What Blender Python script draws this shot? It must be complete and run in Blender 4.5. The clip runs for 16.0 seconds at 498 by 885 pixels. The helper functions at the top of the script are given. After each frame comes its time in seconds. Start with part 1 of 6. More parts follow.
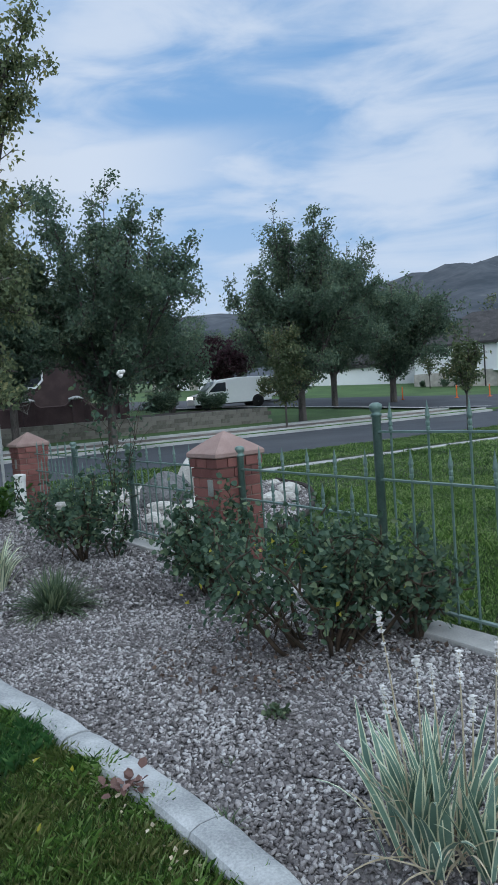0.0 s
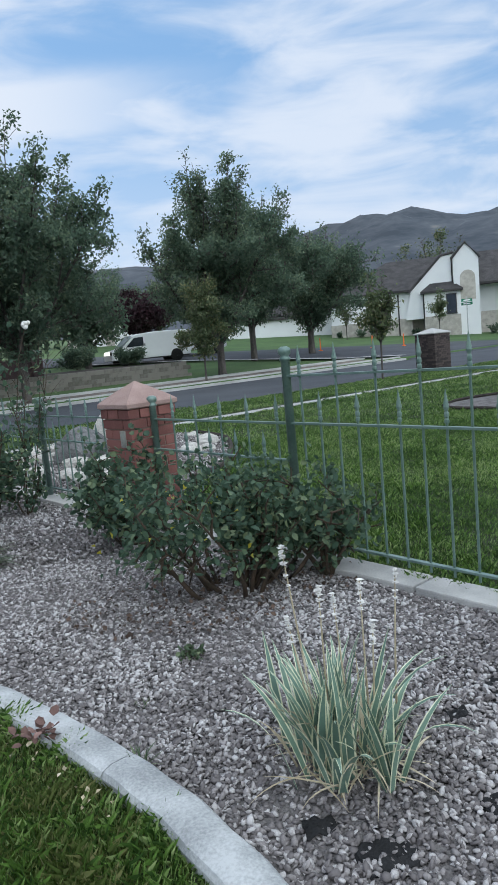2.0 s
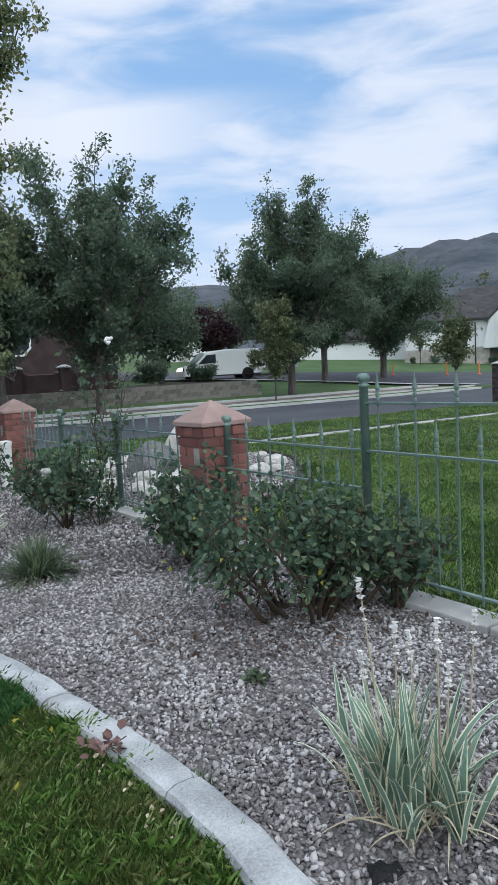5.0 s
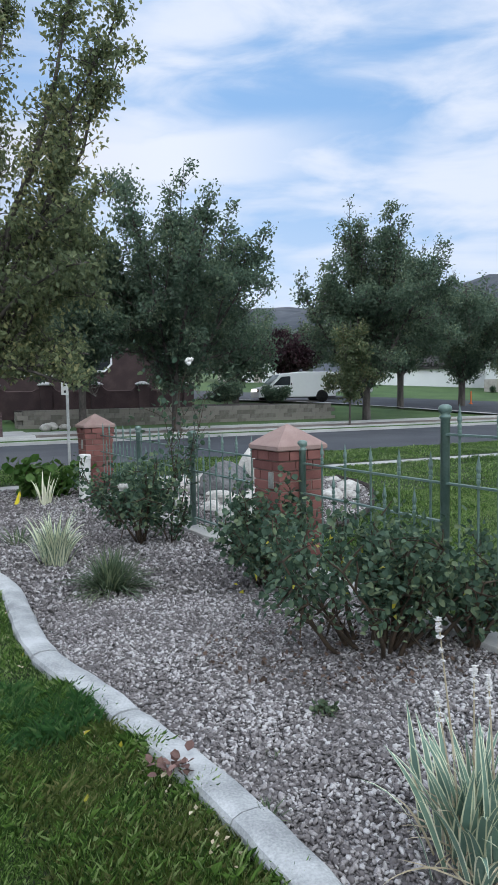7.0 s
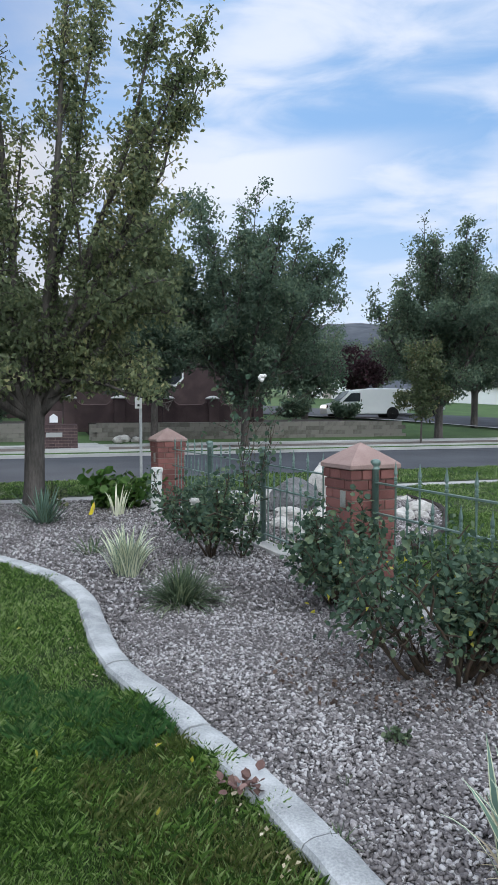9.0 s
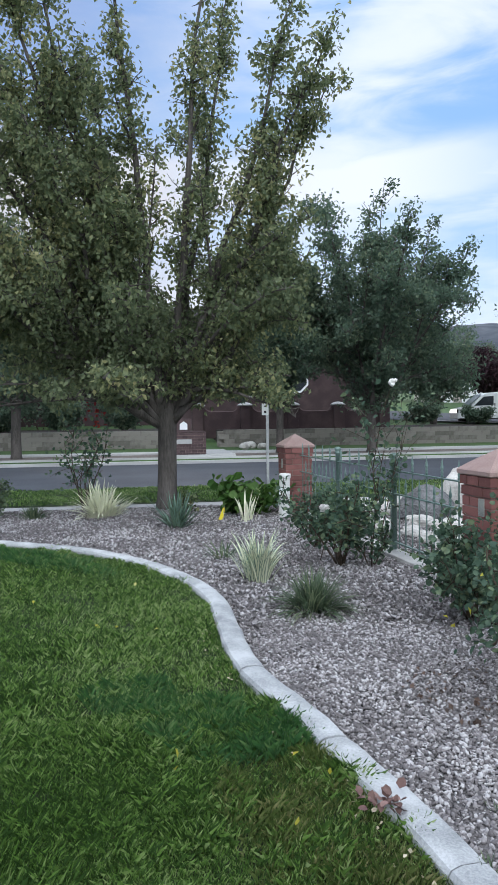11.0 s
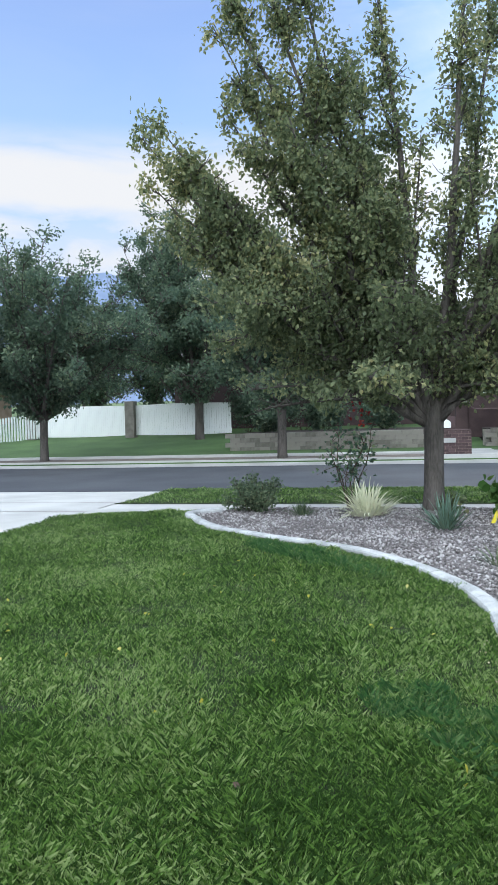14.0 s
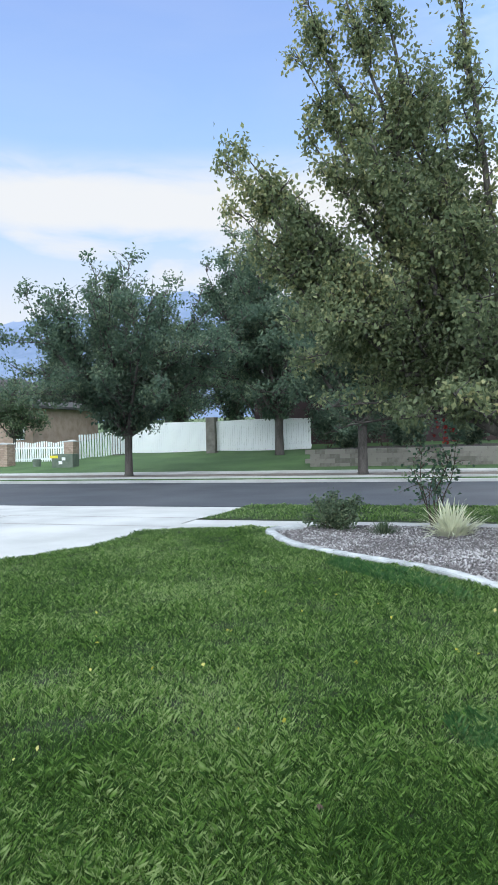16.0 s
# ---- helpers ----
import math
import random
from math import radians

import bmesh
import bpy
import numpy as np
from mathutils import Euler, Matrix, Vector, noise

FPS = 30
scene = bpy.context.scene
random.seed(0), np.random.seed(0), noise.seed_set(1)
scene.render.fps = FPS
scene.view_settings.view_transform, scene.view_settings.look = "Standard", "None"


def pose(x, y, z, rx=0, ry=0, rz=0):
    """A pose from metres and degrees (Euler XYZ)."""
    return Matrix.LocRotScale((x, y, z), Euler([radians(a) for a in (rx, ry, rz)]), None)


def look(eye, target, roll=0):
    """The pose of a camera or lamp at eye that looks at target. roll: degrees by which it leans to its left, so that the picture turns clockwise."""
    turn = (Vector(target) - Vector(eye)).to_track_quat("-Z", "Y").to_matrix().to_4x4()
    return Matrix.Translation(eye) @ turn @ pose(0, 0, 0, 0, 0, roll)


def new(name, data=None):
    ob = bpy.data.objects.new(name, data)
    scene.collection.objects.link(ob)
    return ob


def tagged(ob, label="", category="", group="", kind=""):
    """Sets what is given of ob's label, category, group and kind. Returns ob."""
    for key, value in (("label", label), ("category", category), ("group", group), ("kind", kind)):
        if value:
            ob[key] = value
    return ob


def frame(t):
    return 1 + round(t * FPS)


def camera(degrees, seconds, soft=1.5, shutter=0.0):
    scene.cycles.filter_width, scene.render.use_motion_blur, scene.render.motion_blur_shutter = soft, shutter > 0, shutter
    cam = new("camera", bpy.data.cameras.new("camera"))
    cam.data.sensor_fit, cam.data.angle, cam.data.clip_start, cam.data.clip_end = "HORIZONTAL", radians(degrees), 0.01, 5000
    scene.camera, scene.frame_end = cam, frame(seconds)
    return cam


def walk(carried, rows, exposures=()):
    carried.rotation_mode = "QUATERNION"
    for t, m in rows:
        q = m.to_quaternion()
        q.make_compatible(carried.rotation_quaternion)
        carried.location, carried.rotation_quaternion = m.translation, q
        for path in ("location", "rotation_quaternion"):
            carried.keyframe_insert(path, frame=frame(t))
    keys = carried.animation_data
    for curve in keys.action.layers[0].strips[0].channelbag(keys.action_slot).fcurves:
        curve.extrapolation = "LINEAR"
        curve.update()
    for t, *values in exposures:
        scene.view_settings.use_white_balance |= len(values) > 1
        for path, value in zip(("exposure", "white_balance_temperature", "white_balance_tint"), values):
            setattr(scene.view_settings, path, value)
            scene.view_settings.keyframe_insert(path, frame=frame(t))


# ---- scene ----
cam = camera(40.2, 16.0, soft=0.8)
PATH = [
    (0, (0.203, -0.454, 1.39), (0.409, 1.531, 1.261), -4.3),
    (0.5, (0.221, -0.441, 1.367), (0.465, 1.536, 1.189), -4.5),
    (1, (0.24, -0.443, 1.351), (0.537, 1.523, 1.129), -4.8),
    (1.5, (0.256, -0.442, 1.34), (0.617, 1.508, 1.081), -5.2),
    (2, (0.27, -0.447, 1.333), (0.686, 1.489, 1.053), -5.5),
    (2.5, (0.278, -0.451, 1.328), (0.732, 1.475, 1.04), -5.5),
    (3, (0.272, -0.446, 1.333), (0.728, 1.48, 1.05), -5.3),
    (3.5, (0.257, -0.441, 1.34), (0.683, 1.495, 1.073), -4.8),
    (4, (0.251, -0.439, 1.346), (0.62, 1.511, 1.098), -4.3),
    (4.5, (0.235, -0.441, 1.356), (0.541, 1.522, 1.128), -3.7),
    (5, (0.221, -0.439, 1.36), (0.453, 1.536, 1.151), -3.1),
    (7.5, (0.18, -0.446, 1.389), (0.169, 1.551, 1.264), -0.6),
    (8, (0.175, -0.448, 1.393), (0.122, 1.549, 1.282), -0.3),
    (8.5, (0.162, -0.454, 1.398), (0.057, 1.541, 1.299), -0.1),
    (11, (0.099, -0.438, 1.399), (-0.429, 1.49, 1.326), -0.7),
    (11.5, (0.086, -0.444, 1.401), (-0.55, 1.45, 1.328), -0.9),
    (12, (0.064, -0.439, 1.399), (-0.697, 1.409, 1.328), -1.4),
    (12.5, (0.032, -0.434, 1.398), (-0.862, 1.353, 1.326), -1.5),
    (13, (0.016, -0.431, 1.394), (-0.998, 1.291, 1.323), -1.7),
    (13.5, (0.005, -0.441, 1.399), (-1.114, 1.216, 1.331), -1.8),
    (14, (-0.009, -0.449, 1.403), (-1.206, 1.151, 1.342), -1.6),
    (14.5, (-0.042, -0.434, 1.389), (-1.307, 1.115, 1.339), -1.2),
    (15, (-0.061, -0.409, 1.369), (-1.375, 1.098, 1.336), -1.1),
    (15.5, (-0.02, -0.479, 1.422), (-1.37, 0.996, 1.396), -1.1),
    (16, (0.006, -0.495, 1.433), (-1.369, 0.957, 1.423), -1.6),
]
EXPOSURES = [(0.0, -0.01, 6000, 6), (1.0, 0.12, 6200, 7), (2.5, 0.24, 6350, 7), (5.0, 0.29, 6400, 9), (8.5, 0.34, 6400, 10), (11.0, 0.5, 6300, 11), (13.0, 0.85, 6300, 9), (16.0, 0.86, 6250, 7)]
walk(cam, [(t, look(eye, target, roll)) for t, eye, target, roll in PATH], EXPOSURES)

# ---- world, sun, exposure ----
world = bpy.data.worlds.new("sky")
scene.world = world
world.use_nodes = True
wn, wl = world.node_tree.nodes, world.node_tree.links
wn.clear()
SUN_AZ, SUN_EL = radians(-33.0), radians(9.0)
w_out, w_bg, w_sky = wn.new("ShaderNodeOutputWorld"), wn.new("ShaderNodeBackground"), wn.new("ShaderNodeTexSky")
w_sky.sky_type, w_sky.sun_disc = "NISHITA", False
w_sky.sun_elevation, w_sky.sun_rotation = SUN_EL, SUN_AZ
w_sky.air_density, w_sky.dust_density, w_sky.ozone_density = 1.0, 0.6, 2.5
w_tc = wn.new("ShaderNodeTexCoord")
w_sep = wn.new("ShaderNodeSeparateXYZ")
wl.new(w_tc.outputs["Generated"], w_sep.inputs[0])


def w_math(op, a, b):
    m = wn.new("ShaderNodeMath")
    m.operation = op
    for i, v in enumerate((a, b)):
        if isinstance(v, (int, float)):
            m.inputs[i].default_value = v
        else:
            wl.new(v, m.inputs[i])
    return m.outputs[0]


# clouds lie in long flat streaks that dip slightly towards the east
def w_smooth(src, a, b, lo=0.0, hi=1.0):
    m = wn.new("ShaderNodeMapRange")
    m.interpolation_type = "SMOOTHSTEP"
    for k, v in (("From Min", a), ("From Max", b), ("To Min", lo), ("To Max", hi)):
        m.inputs[k].default_value = v
    wl.new(src, m.inputs["Value"])
    return m.outputs["Result"]


def w_streaks(dip, stretch, scale, detail, rough, twist, place):
    mp, nz = wn.new("ShaderNodeMapping"), wn.new("ShaderNodeTexNoise")
    mp.inputs["Rotation"].default_value = (0, radians(dip), 0)
    mp.inputs["Scale"].default_value, mp.inputs["Location"].default_value = stretch, place
    nz.inputs["Scale"].default_value, nz.inputs["Detail"].default_value = scale, detail
    nz.inputs["Roughness"].default_value, nz.inputs["Distortion"].default_value = rough, twist
    wl.new(w_tc.outputs["Generated"], mp.inputs[0])
    wl.new(mp.outputs[0], nz.inputs["Vector"])
    return nz.outputs["Fac"]


w_broad = w_streaks(-10, (1.0, 1.0, 3.0), 2.2, 5.0, 0.5, 0.4, (3.1, 0.4, 1.15))
w_wisp = w_streaks(-16, (1.2, 1.2, 4.2), 4.2, 7.0, 0.55, 0.5, (0.7, 2.0, 0.3))
w_x, w_z = w_sep.outputs["X"], w_sep.outputs["Z"]
w_veil = w_smooth(w_math("ADD", w_math("MULTIPLY", w_broad, 0.52), w_math("MULTIPLY", w_wisp, 0.48)), 0.37, 0.61)
# the west is clear above a long low bank
w_west = w_smooth(w_x, -0.08, -0.55)
w_clear = w_math("SUBTRACT", 1.0, w_math("MULTIPLY", w_math("MULTIPLY", w_west, w_smooth(w_z, 0.35, 0.4)), 0.94))
w_edge = w_math("ADD", w_z, w_math("MULTIPLY", w_math("SUBTRACT", w_wisp, 0.5), 0.05))
w_bank = w_math("MULTIPLY", w_math("MULTIPLY", w_smooth(w_edge, 0.265, 0.305), w_smooth(w_edge, 0.372, 0.34)), w_smooth(w_x, 0.3, -0.1))
w_bank = w_math("MULTIPLY", w_bank, w_smooth(w_broad, 0.3, 0.52, 0.45, 0.95))
w_haze = w_math("MULTIPLY", w_smooth(w_z, 0.37, 0.14, 0.0, 0.84), w_smooth(w_x, 0.1, -0.35, 0.4, 1.0))
w_cover = w_math("MAXIMUM", w_math("MULTIPLY", w_math("MULTIPLY", w_veil, w_clear), 0.86), w_math("MAXIMUM", w_bank, w_haze))
w_blue = wn.new("ShaderNodeMixRGB")
w_blue.inputs[0].default_value = 0.7
w_blue.inputs[2].default_value = (2.25, 3.95, 6.7, 1)
wl.new(w_sky.outputs[0], w_blue.inputs[1])
w_deep = wn.new("ShaderNodeMixRGB")
w_far = wn.new("ShaderNodeMixRGB")
w_far.inputs[1].default_value, w_far.inputs[2].default_value = (2.1, 3.2, 5.0, 1), (1.5, 2.2, 4.2, 1)
wl.new(w_smooth(w_z, 0.3, 0.6), w_far.inputs[0])
wl.new(w_far.outputs[0], w_deep.inputs[2])
wl.new(w_west, w_deep.inputs[0])
wl.new(w_blue.outputs[0], w_deep.inputs[1])
w_white = wn.new("ShaderNodeMixRGB")
w_white.inputs[1].default_value, w_white.inputs[2].default_value = (5.75, 6.1, 6.9, 1), (4.3, 4.2, 4.2, 1)
wl.new(w_west, w_white.inputs[0])
w_mix = wn.new("ShaderNodeMixRGB")
wl.new(w_cover, w_mix.inputs[0])
wl.new(w_deep.outputs[0], w_mix.inputs[1])
wl.new(w_white.outputs[0], w_mix.inputs[2])
# overcast brightened overhead, above the view, to lift light on the ground
w_zen = wn.new("ShaderNodeMapRange")
w_zen.interpolation_type = "SMOOTHSTEP"
w_zen.inputs["From Min"].default_value, w_zen.inputs["From Max"].default_value = 0.55, 0.95
w_zen.inputs["To Min"].default_value, w_zen.inputs["To Max"].default_value = 0.0, 0.85
wl.new(w_sep.outputs["Z"], w_zen.inputs["Value"])
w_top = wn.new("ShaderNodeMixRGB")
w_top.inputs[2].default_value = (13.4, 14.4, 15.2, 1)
# added fill: unseen sky behind the camera brightened for the sides facing it
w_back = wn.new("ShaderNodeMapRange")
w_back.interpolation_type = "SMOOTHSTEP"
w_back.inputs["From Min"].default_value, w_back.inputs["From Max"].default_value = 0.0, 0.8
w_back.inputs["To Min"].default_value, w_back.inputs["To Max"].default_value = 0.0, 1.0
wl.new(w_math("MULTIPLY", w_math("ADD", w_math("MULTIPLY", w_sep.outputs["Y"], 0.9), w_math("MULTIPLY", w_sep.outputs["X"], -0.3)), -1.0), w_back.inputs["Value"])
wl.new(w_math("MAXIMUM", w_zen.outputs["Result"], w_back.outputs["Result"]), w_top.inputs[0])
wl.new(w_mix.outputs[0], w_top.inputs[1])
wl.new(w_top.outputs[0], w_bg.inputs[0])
w_bg.inputs[1].default_value = 0.12
wl.new(w_bg.outputs[0], w_out.inputs[0])

sun = new("sun", bpy.data.lights.new("sun", "SUN"))
sun.data.energy, sun.data.angle, sun.data.color = 1.5, radians(25), (1.0, 0.9, 0.8)
sun.matrix_world = look((60 * math.sin(SUN_AZ), 60 * math.cos(SUN_AZ), 60 * math.tan(SUN_EL + radians(4))), (0, 0, 0))


# ---- materials ----
def material(name, c1, c2, scale=3.0, fine=60.0, rough=0.8, bump=0.3, metal=0.0, vary=0.0, island=0.0, c3=None, stretch=(1, 1, 1), spec=0.4, dist=0.01):
    """Two-scale noise between c1 and c2, fine grain and relief; vary: by object; island: by loose piece."""
    m = bpy.data.materials.new(name)
    m.use_nodes = True
    n, l = m.node_tree.nodes, m.node_tree.links
    b = n["Principled BSDF"]
    b.inputs["Roughness"].default_value, b.inputs["Metallic"].default_value = rough, metal
    b.inputs["Specular IOR Level"].default_value = spec
    tc, mp = n.new("ShaderNodeTexCoord"), n.new("ShaderNodeMapping")
    mp.inputs["Scale"].default_value = stretch
    l.new(tc.outputs["Object"], mp.inputs[0])
    big, small = n.new("ShaderNodeTexNoise"), n.new("ShaderNodeTexNoise")
    for t, s, d in ((big, scale, 4.0), (small, fine, 3.0)):
        t.inputs["Scale"].default_value, t.inputs["Detail"].default_value = s, d
        l.new(mp.outputs[0], t.inputs["Vector"])
    r = n.new("ShaderNodeValToRGB")
    r.color_ramp.elements[0].position, r.color_ramp.elements[1].position = 0.33, 0.67
    r.color_ramp.elements[0].color, r.color_ramp.elements[1].color = (*c1, 1), (*c2, 1)
    if c3:
        e = r.color_ramp.elements.new(0.85)
        e.color = (*c3, 1)
    add = n.new("ShaderNodeMath")
    add.operation = "MULTIPLY_ADD"
    l.new(small.outputs["Fac"], add.inputs[0])
    add.inputs[1].default_value = 0.5
    sub = n.new("ShaderNodeMath")
    sub.operation = "SUBTRACT"
    l.new(big.outputs["Fac"], sub.inputs[0])
    sub.inputs[1].default_value = 0.25
    l.new(sub.outputs[0], add.inputs[2])
    fac = add.outputs[0]
    if island:
        g, k = n.new("ShaderNodeNewGeometry"), n.new("ShaderNodeMath")
        k.operation = "MULTIPLY_ADD"
        l.new(g.outputs["Random Per Island"], k.inputs[0])
        k.inputs[1].default_value = island
        k2 = n.new("ShaderNodeMath")
        k2.operation = "SUBTRACT"
        l.new(fac, k2.inputs[0])
        k2.inputs[1].default_value = island / 2
        l.new(k2.outputs[0], k.inputs[2])
        fac = k.outputs[0]
    if vary:
        o, k = n.new("ShaderNodeObjectInfo"), n.new("ShaderNodeMath")
        k.operation = "MULTIPLY_ADD"
        l.new(o.outputs["Random"], k.inputs[0])
        k.inputs[1].default_value = vary
        k2 = n.new("ShaderNodeMath")
        k2.operation = "SUBTRACT"
        l.new(fac, k2.inputs[0])
        k2.inputs[1].default_value = vary / 2
        l.new(k2.outputs[0], k.inputs[2])
        fac = k.outputs[0]
    l.new(fac, r.inputs[0])
    l.new(r.outputs[0], b.inputs["Base Color"])
    if bump:
        bp = n.new("ShaderNodeBump")
        bp.inputs["Strength"].default_value, bp.inputs["Distance"].default_value = bump, dist
        l.new(small.outputs["Fac"], bp.inputs["Height"])
        l.new(bp.outputs[0], b.inputs["Normal"])
    return m


def leafy(name, c1, c2, c3, through_light=0.35, rough=0.55, each=0.75, scale=0.5, gloss=0.3):
    """Leaves: colour by leaf, with some light passing through."""
    m = material(name, c1, c2, scale, 30.0, rough, 0.0, island=each, c3=c3, spec=gloss)
    n, l = m.node_tree.nodes, m.node_tree.links
    b, out = n["Principled BSDF"], n["Material Output"]
    t, x = n.new("ShaderNodeBsdfTranslucent"), n.new("ShaderNodeMixShader")
    col = b.inputs["Base Color"].links[0].from_socket
    l.new(col, t.inputs[0])
    x.inputs[0].default_value = through_light
    l.new(b.outputs[0], x.inputs[1])
    l.new(t.outputs[0], x.inputs[2])
    l.new(x.outputs[0], out.inputs[0])
    return m


M_GROUND = material("far grass", (0.045, 0.09, 0.028), (0.075, 0.135, 0.042), 0.6, 25, 0.95, 0.5)
M_SOIL = material("lawn soil", (0.014, 0.022, 0.009), (0.028, 0.04, 0.015), 2.0, 90, 0.95, 0.6)
M_BLADE = leafy("grass blade", (0.038, 0.085, 0.018), (0.155, 0.275, 0.058), (0.32, 0.41, 0.17), 0.34, 0.45, 0.75, 0.9, 0.4)
M_COARSE = leafy("coarse grass blade", (0.04, 0.11, 0.035), (0.08, 0.18, 0.055), (0.16, 0.24, 0.09), 0.3, 0.45)
M_OLIVE = leafy("thin olive grass blade", (0.08, 0.12, 0.03), (0.15, 0.18, 0.06), (0.27, 0.26, 0.12), 0.3, 0.5)
M_ASPHALT = material("asphalt", (0.042, 0.047, 0.06), (0.064, 0.07, 0.084), 0.5, 180, 0.85, 0.25, dist=0.004)
M_CONCRETE = material("concrete", (0.37, 0.368, 0.362), (0.49, 0.487, 0.48), 0.8, 140, 0.85, 0.2, dist=0.004)
M_CURB = material("landscape curb concrete", (0.26, 0.27, 0.28), (0.52, 0.53, 0.54), 5.0, 110, 0.85, 0.35, dist=0.005)
M_KERB = material("fence footing concrete", (0.33, 0.325, 0.32), (0.5, 0.49, 0.475), 4.0, 110, 0.9, 0.4, dist=0.005)
M_BED = material("gravel bed ground", (0.1, 0.09, 0.09), (0.2, 0.186, 0.186), 8.0, 120, 0.95, 0.8, dist=0.02)
M_STONE = material("gravel stone", (0.15, 0.135, 0.137), (0.335, 0.31, 0.31), 1.2, 150, 0.85, 0.3, island=0.85, c3=(0.52, 0.5, 0.505), dist=0.003)
M_ROCK = material("boulder", (0.09, 0.09, 0.095), (0.2, 0.2, 0.205), 3.0, 30, 0.9, 0.8, dist=0.03)
M_COBBLE = material("pale river rock", (0.3, 0.28, 0.26), (0.6, 0.58, 0.55), 2.0, 40, 0.85, 0.5, island=0.6, dist=0.01)
M_BRICK = material("red brick", (0.16, 0.065, 0.058), (0.25, 0.105, 0.092), 6.0, 120, 0.85, 0.4, vary=0.6, dist=0.004)
M_DARKBRICK = material("dark brick", (0.035, 0.028, 0.028), (0.085, 0.065, 0.062), 6.0, 90, 0.85, 0.4, vary=0.8, dist=0.004)
M_MORTAR = material("mortar", (0.2, 0.15, 0.13), (0.28, 0.21, 0.18), 6.0, 120, 0.95, 0.4)
M_CAP = material("pillar cap concrete", (0.29, 0.195, 0.178), (0.4, 0.285, 0.258), 4.0, 110, 0.85, 0.3, dist=0.004)
M_FENCE = material("green fence paint", (0.11, 0.175, 0.155), (0.18, 0.255, 0.23), 9.0, 80, 0.33, 0.1, metal=0.2, dist=0.002)
M_BARK = material("bark", (0.05, 0.045, 0.041), (0.13, 0.115, 0.105), 5.0, 45, 0.95, 0.9, stretch=(1, 1, 0.25), dist=0.02)
M_CANE = material("rose cane", (0.035, 0.028, 0.02), (0.09, 0.06, 0.04), 14.0, 80, 0.8, 0.4, dist=0.004)
M_MAPLE = leafy("maple leaf", (0.12, 0.155, 0.085), (0.23, 0.27, 0.14), (0.42, 0.4, 0.2), 0.5, each=0.5)
# leaf greens pulled towards blue-grey: haze over the street is in the colour
M_FARLEAF = leafy("haze-toned street leaf", (0.085, 0.135, 0.095), (0.145, 0.205, 0.135), (0.23, 0.28, 0.17), 0.5, each=0.5)
M_YOUNGLEAF = leafy("young tree leaf", (0.085, 0.12, 0.06), (0.14, 0.175, 0.085), (0.24, 0.24, 0.12))
M_PURPLE = leafy("purple leaf", (0.025, 0.012, 0.016), (0.05, 0.02, 0.03), (0.07, 0.03, 0.04))
M_SHRUB = leafy("shrub leaf", (0.08, 0.12, 0.07), (0.14, 0.19, 0.11), (0.22, 0.26, 0.15))
M_ROSELEAF = leafy("rose leaf", (0.055, 0.1, 0.066), (0.105, 0.165, 0.102), (0.19, 0.24, 0.13))
M_RED = leafy("red leaf", (0.2, 0.02, 0.02), (0.3, 0.04, 0.03), (0.4, 0.08, 0.05))
M_YELLOW = leafy("yellowed leaf", (0.4, 0.36, 0.04), (0.55, 0.5, 0.08), (0.6, 0.55, 0.2))
M_BIGLEAF = leafy("broad bright leaf", (0.05, 0.12, 0.025), (0.09, 0.18, 0.04), (0.13, 0.22, 0.06))
M_DEAD = material("dead leaf", (0.05, 0.035, 0.028), (0.13, 0.085, 0.065), 8.0, 60, 0.9, 0.2, island=0.6)
M_RUSSET = material("russet dead leaf", (0.13, 0.075, 0.065), (0.27, 0.165, 0.145), 8.0, 60, 0.9, 0.2, island=0.6)
M_IRIS = material("iris leaf green", (0.12, 0.2, 0.16), (0.2, 0.305, 0.235), 3.0, 60, 0.55, 0.15, vary=0.4, dist=0.002)
M_CREAM = material("iris leaf cream", (0.58, 0.6, 0.42), (0.76, 0.76, 0.58), 3.0, 60, 0.6, 0.1, vary=0.3, dist=0.002)
M_STRAW = material("dry straw", (0.36, 0.3, 0.2), (0.55, 0.48, 0.36), 6.0, 80, 0.9, 0.2)
M_PETAL = material("white petal", (0.62, 0.6, 0.59), (0.78, 0.76, 0.74), 6.0, 40, 0.6, 0.1)
M_WHITE = material("white painted vinyl", (0.86, 0.88, 0.9), (0.9, 0.91, 0.92), 0.6, 20, 0.5, 0.05)
M_STUCCO = material("white stucco", (0.8, 0.81, 0.82), (0.86, 0.87, 0.88), 0.5, 60, 0.9, 0.2)
M_VANPAINT = material("white van paint", (0.86, 0.87, 0.89), (0.9, 0.91, 0.92), 0.4, 4, 0.25, 0.0, spec=0.6)
M_PIPE = material("chalky white plastic", (0.6, 0.6, 0.58), (0.75, 0.75, 0.73), 6.0, 70, 0.7, 0.1)
M_BLACK = material("black fabric", (0.008, 0.008, 0.009), (0.02, 0.02, 0.022), 8.0, 150, 0.9, 0.6)
M_RUBBER = material("tyre rubber", (0.015, 0.015, 0.015), (0.03, 0.03, 0.03), 8.0, 80, 0.85, 0.2)
M_STEEL = material("galvanised steel", (0.4, 0.41, 0.42), (0.55, 0.56, 0.57), 8.0, 60, 0.45, 0.1, metal=0.6)
# base colour lightened to stand for sky reflected in the windscreen
M_SCREEN = material("windscreen glass with painted sky", (0.2, 0.24, 0.27), (0.28, 0.32, 0.35), 1.0, 5, 0.08, 0.0, spec=0.8)
M_GLASSY = material("dark window glass", (0.02, 0.025, 0.03), (0.035, 0.04, 0.045), 1.0, 5, 0.06, 0.0, spec=0.8)
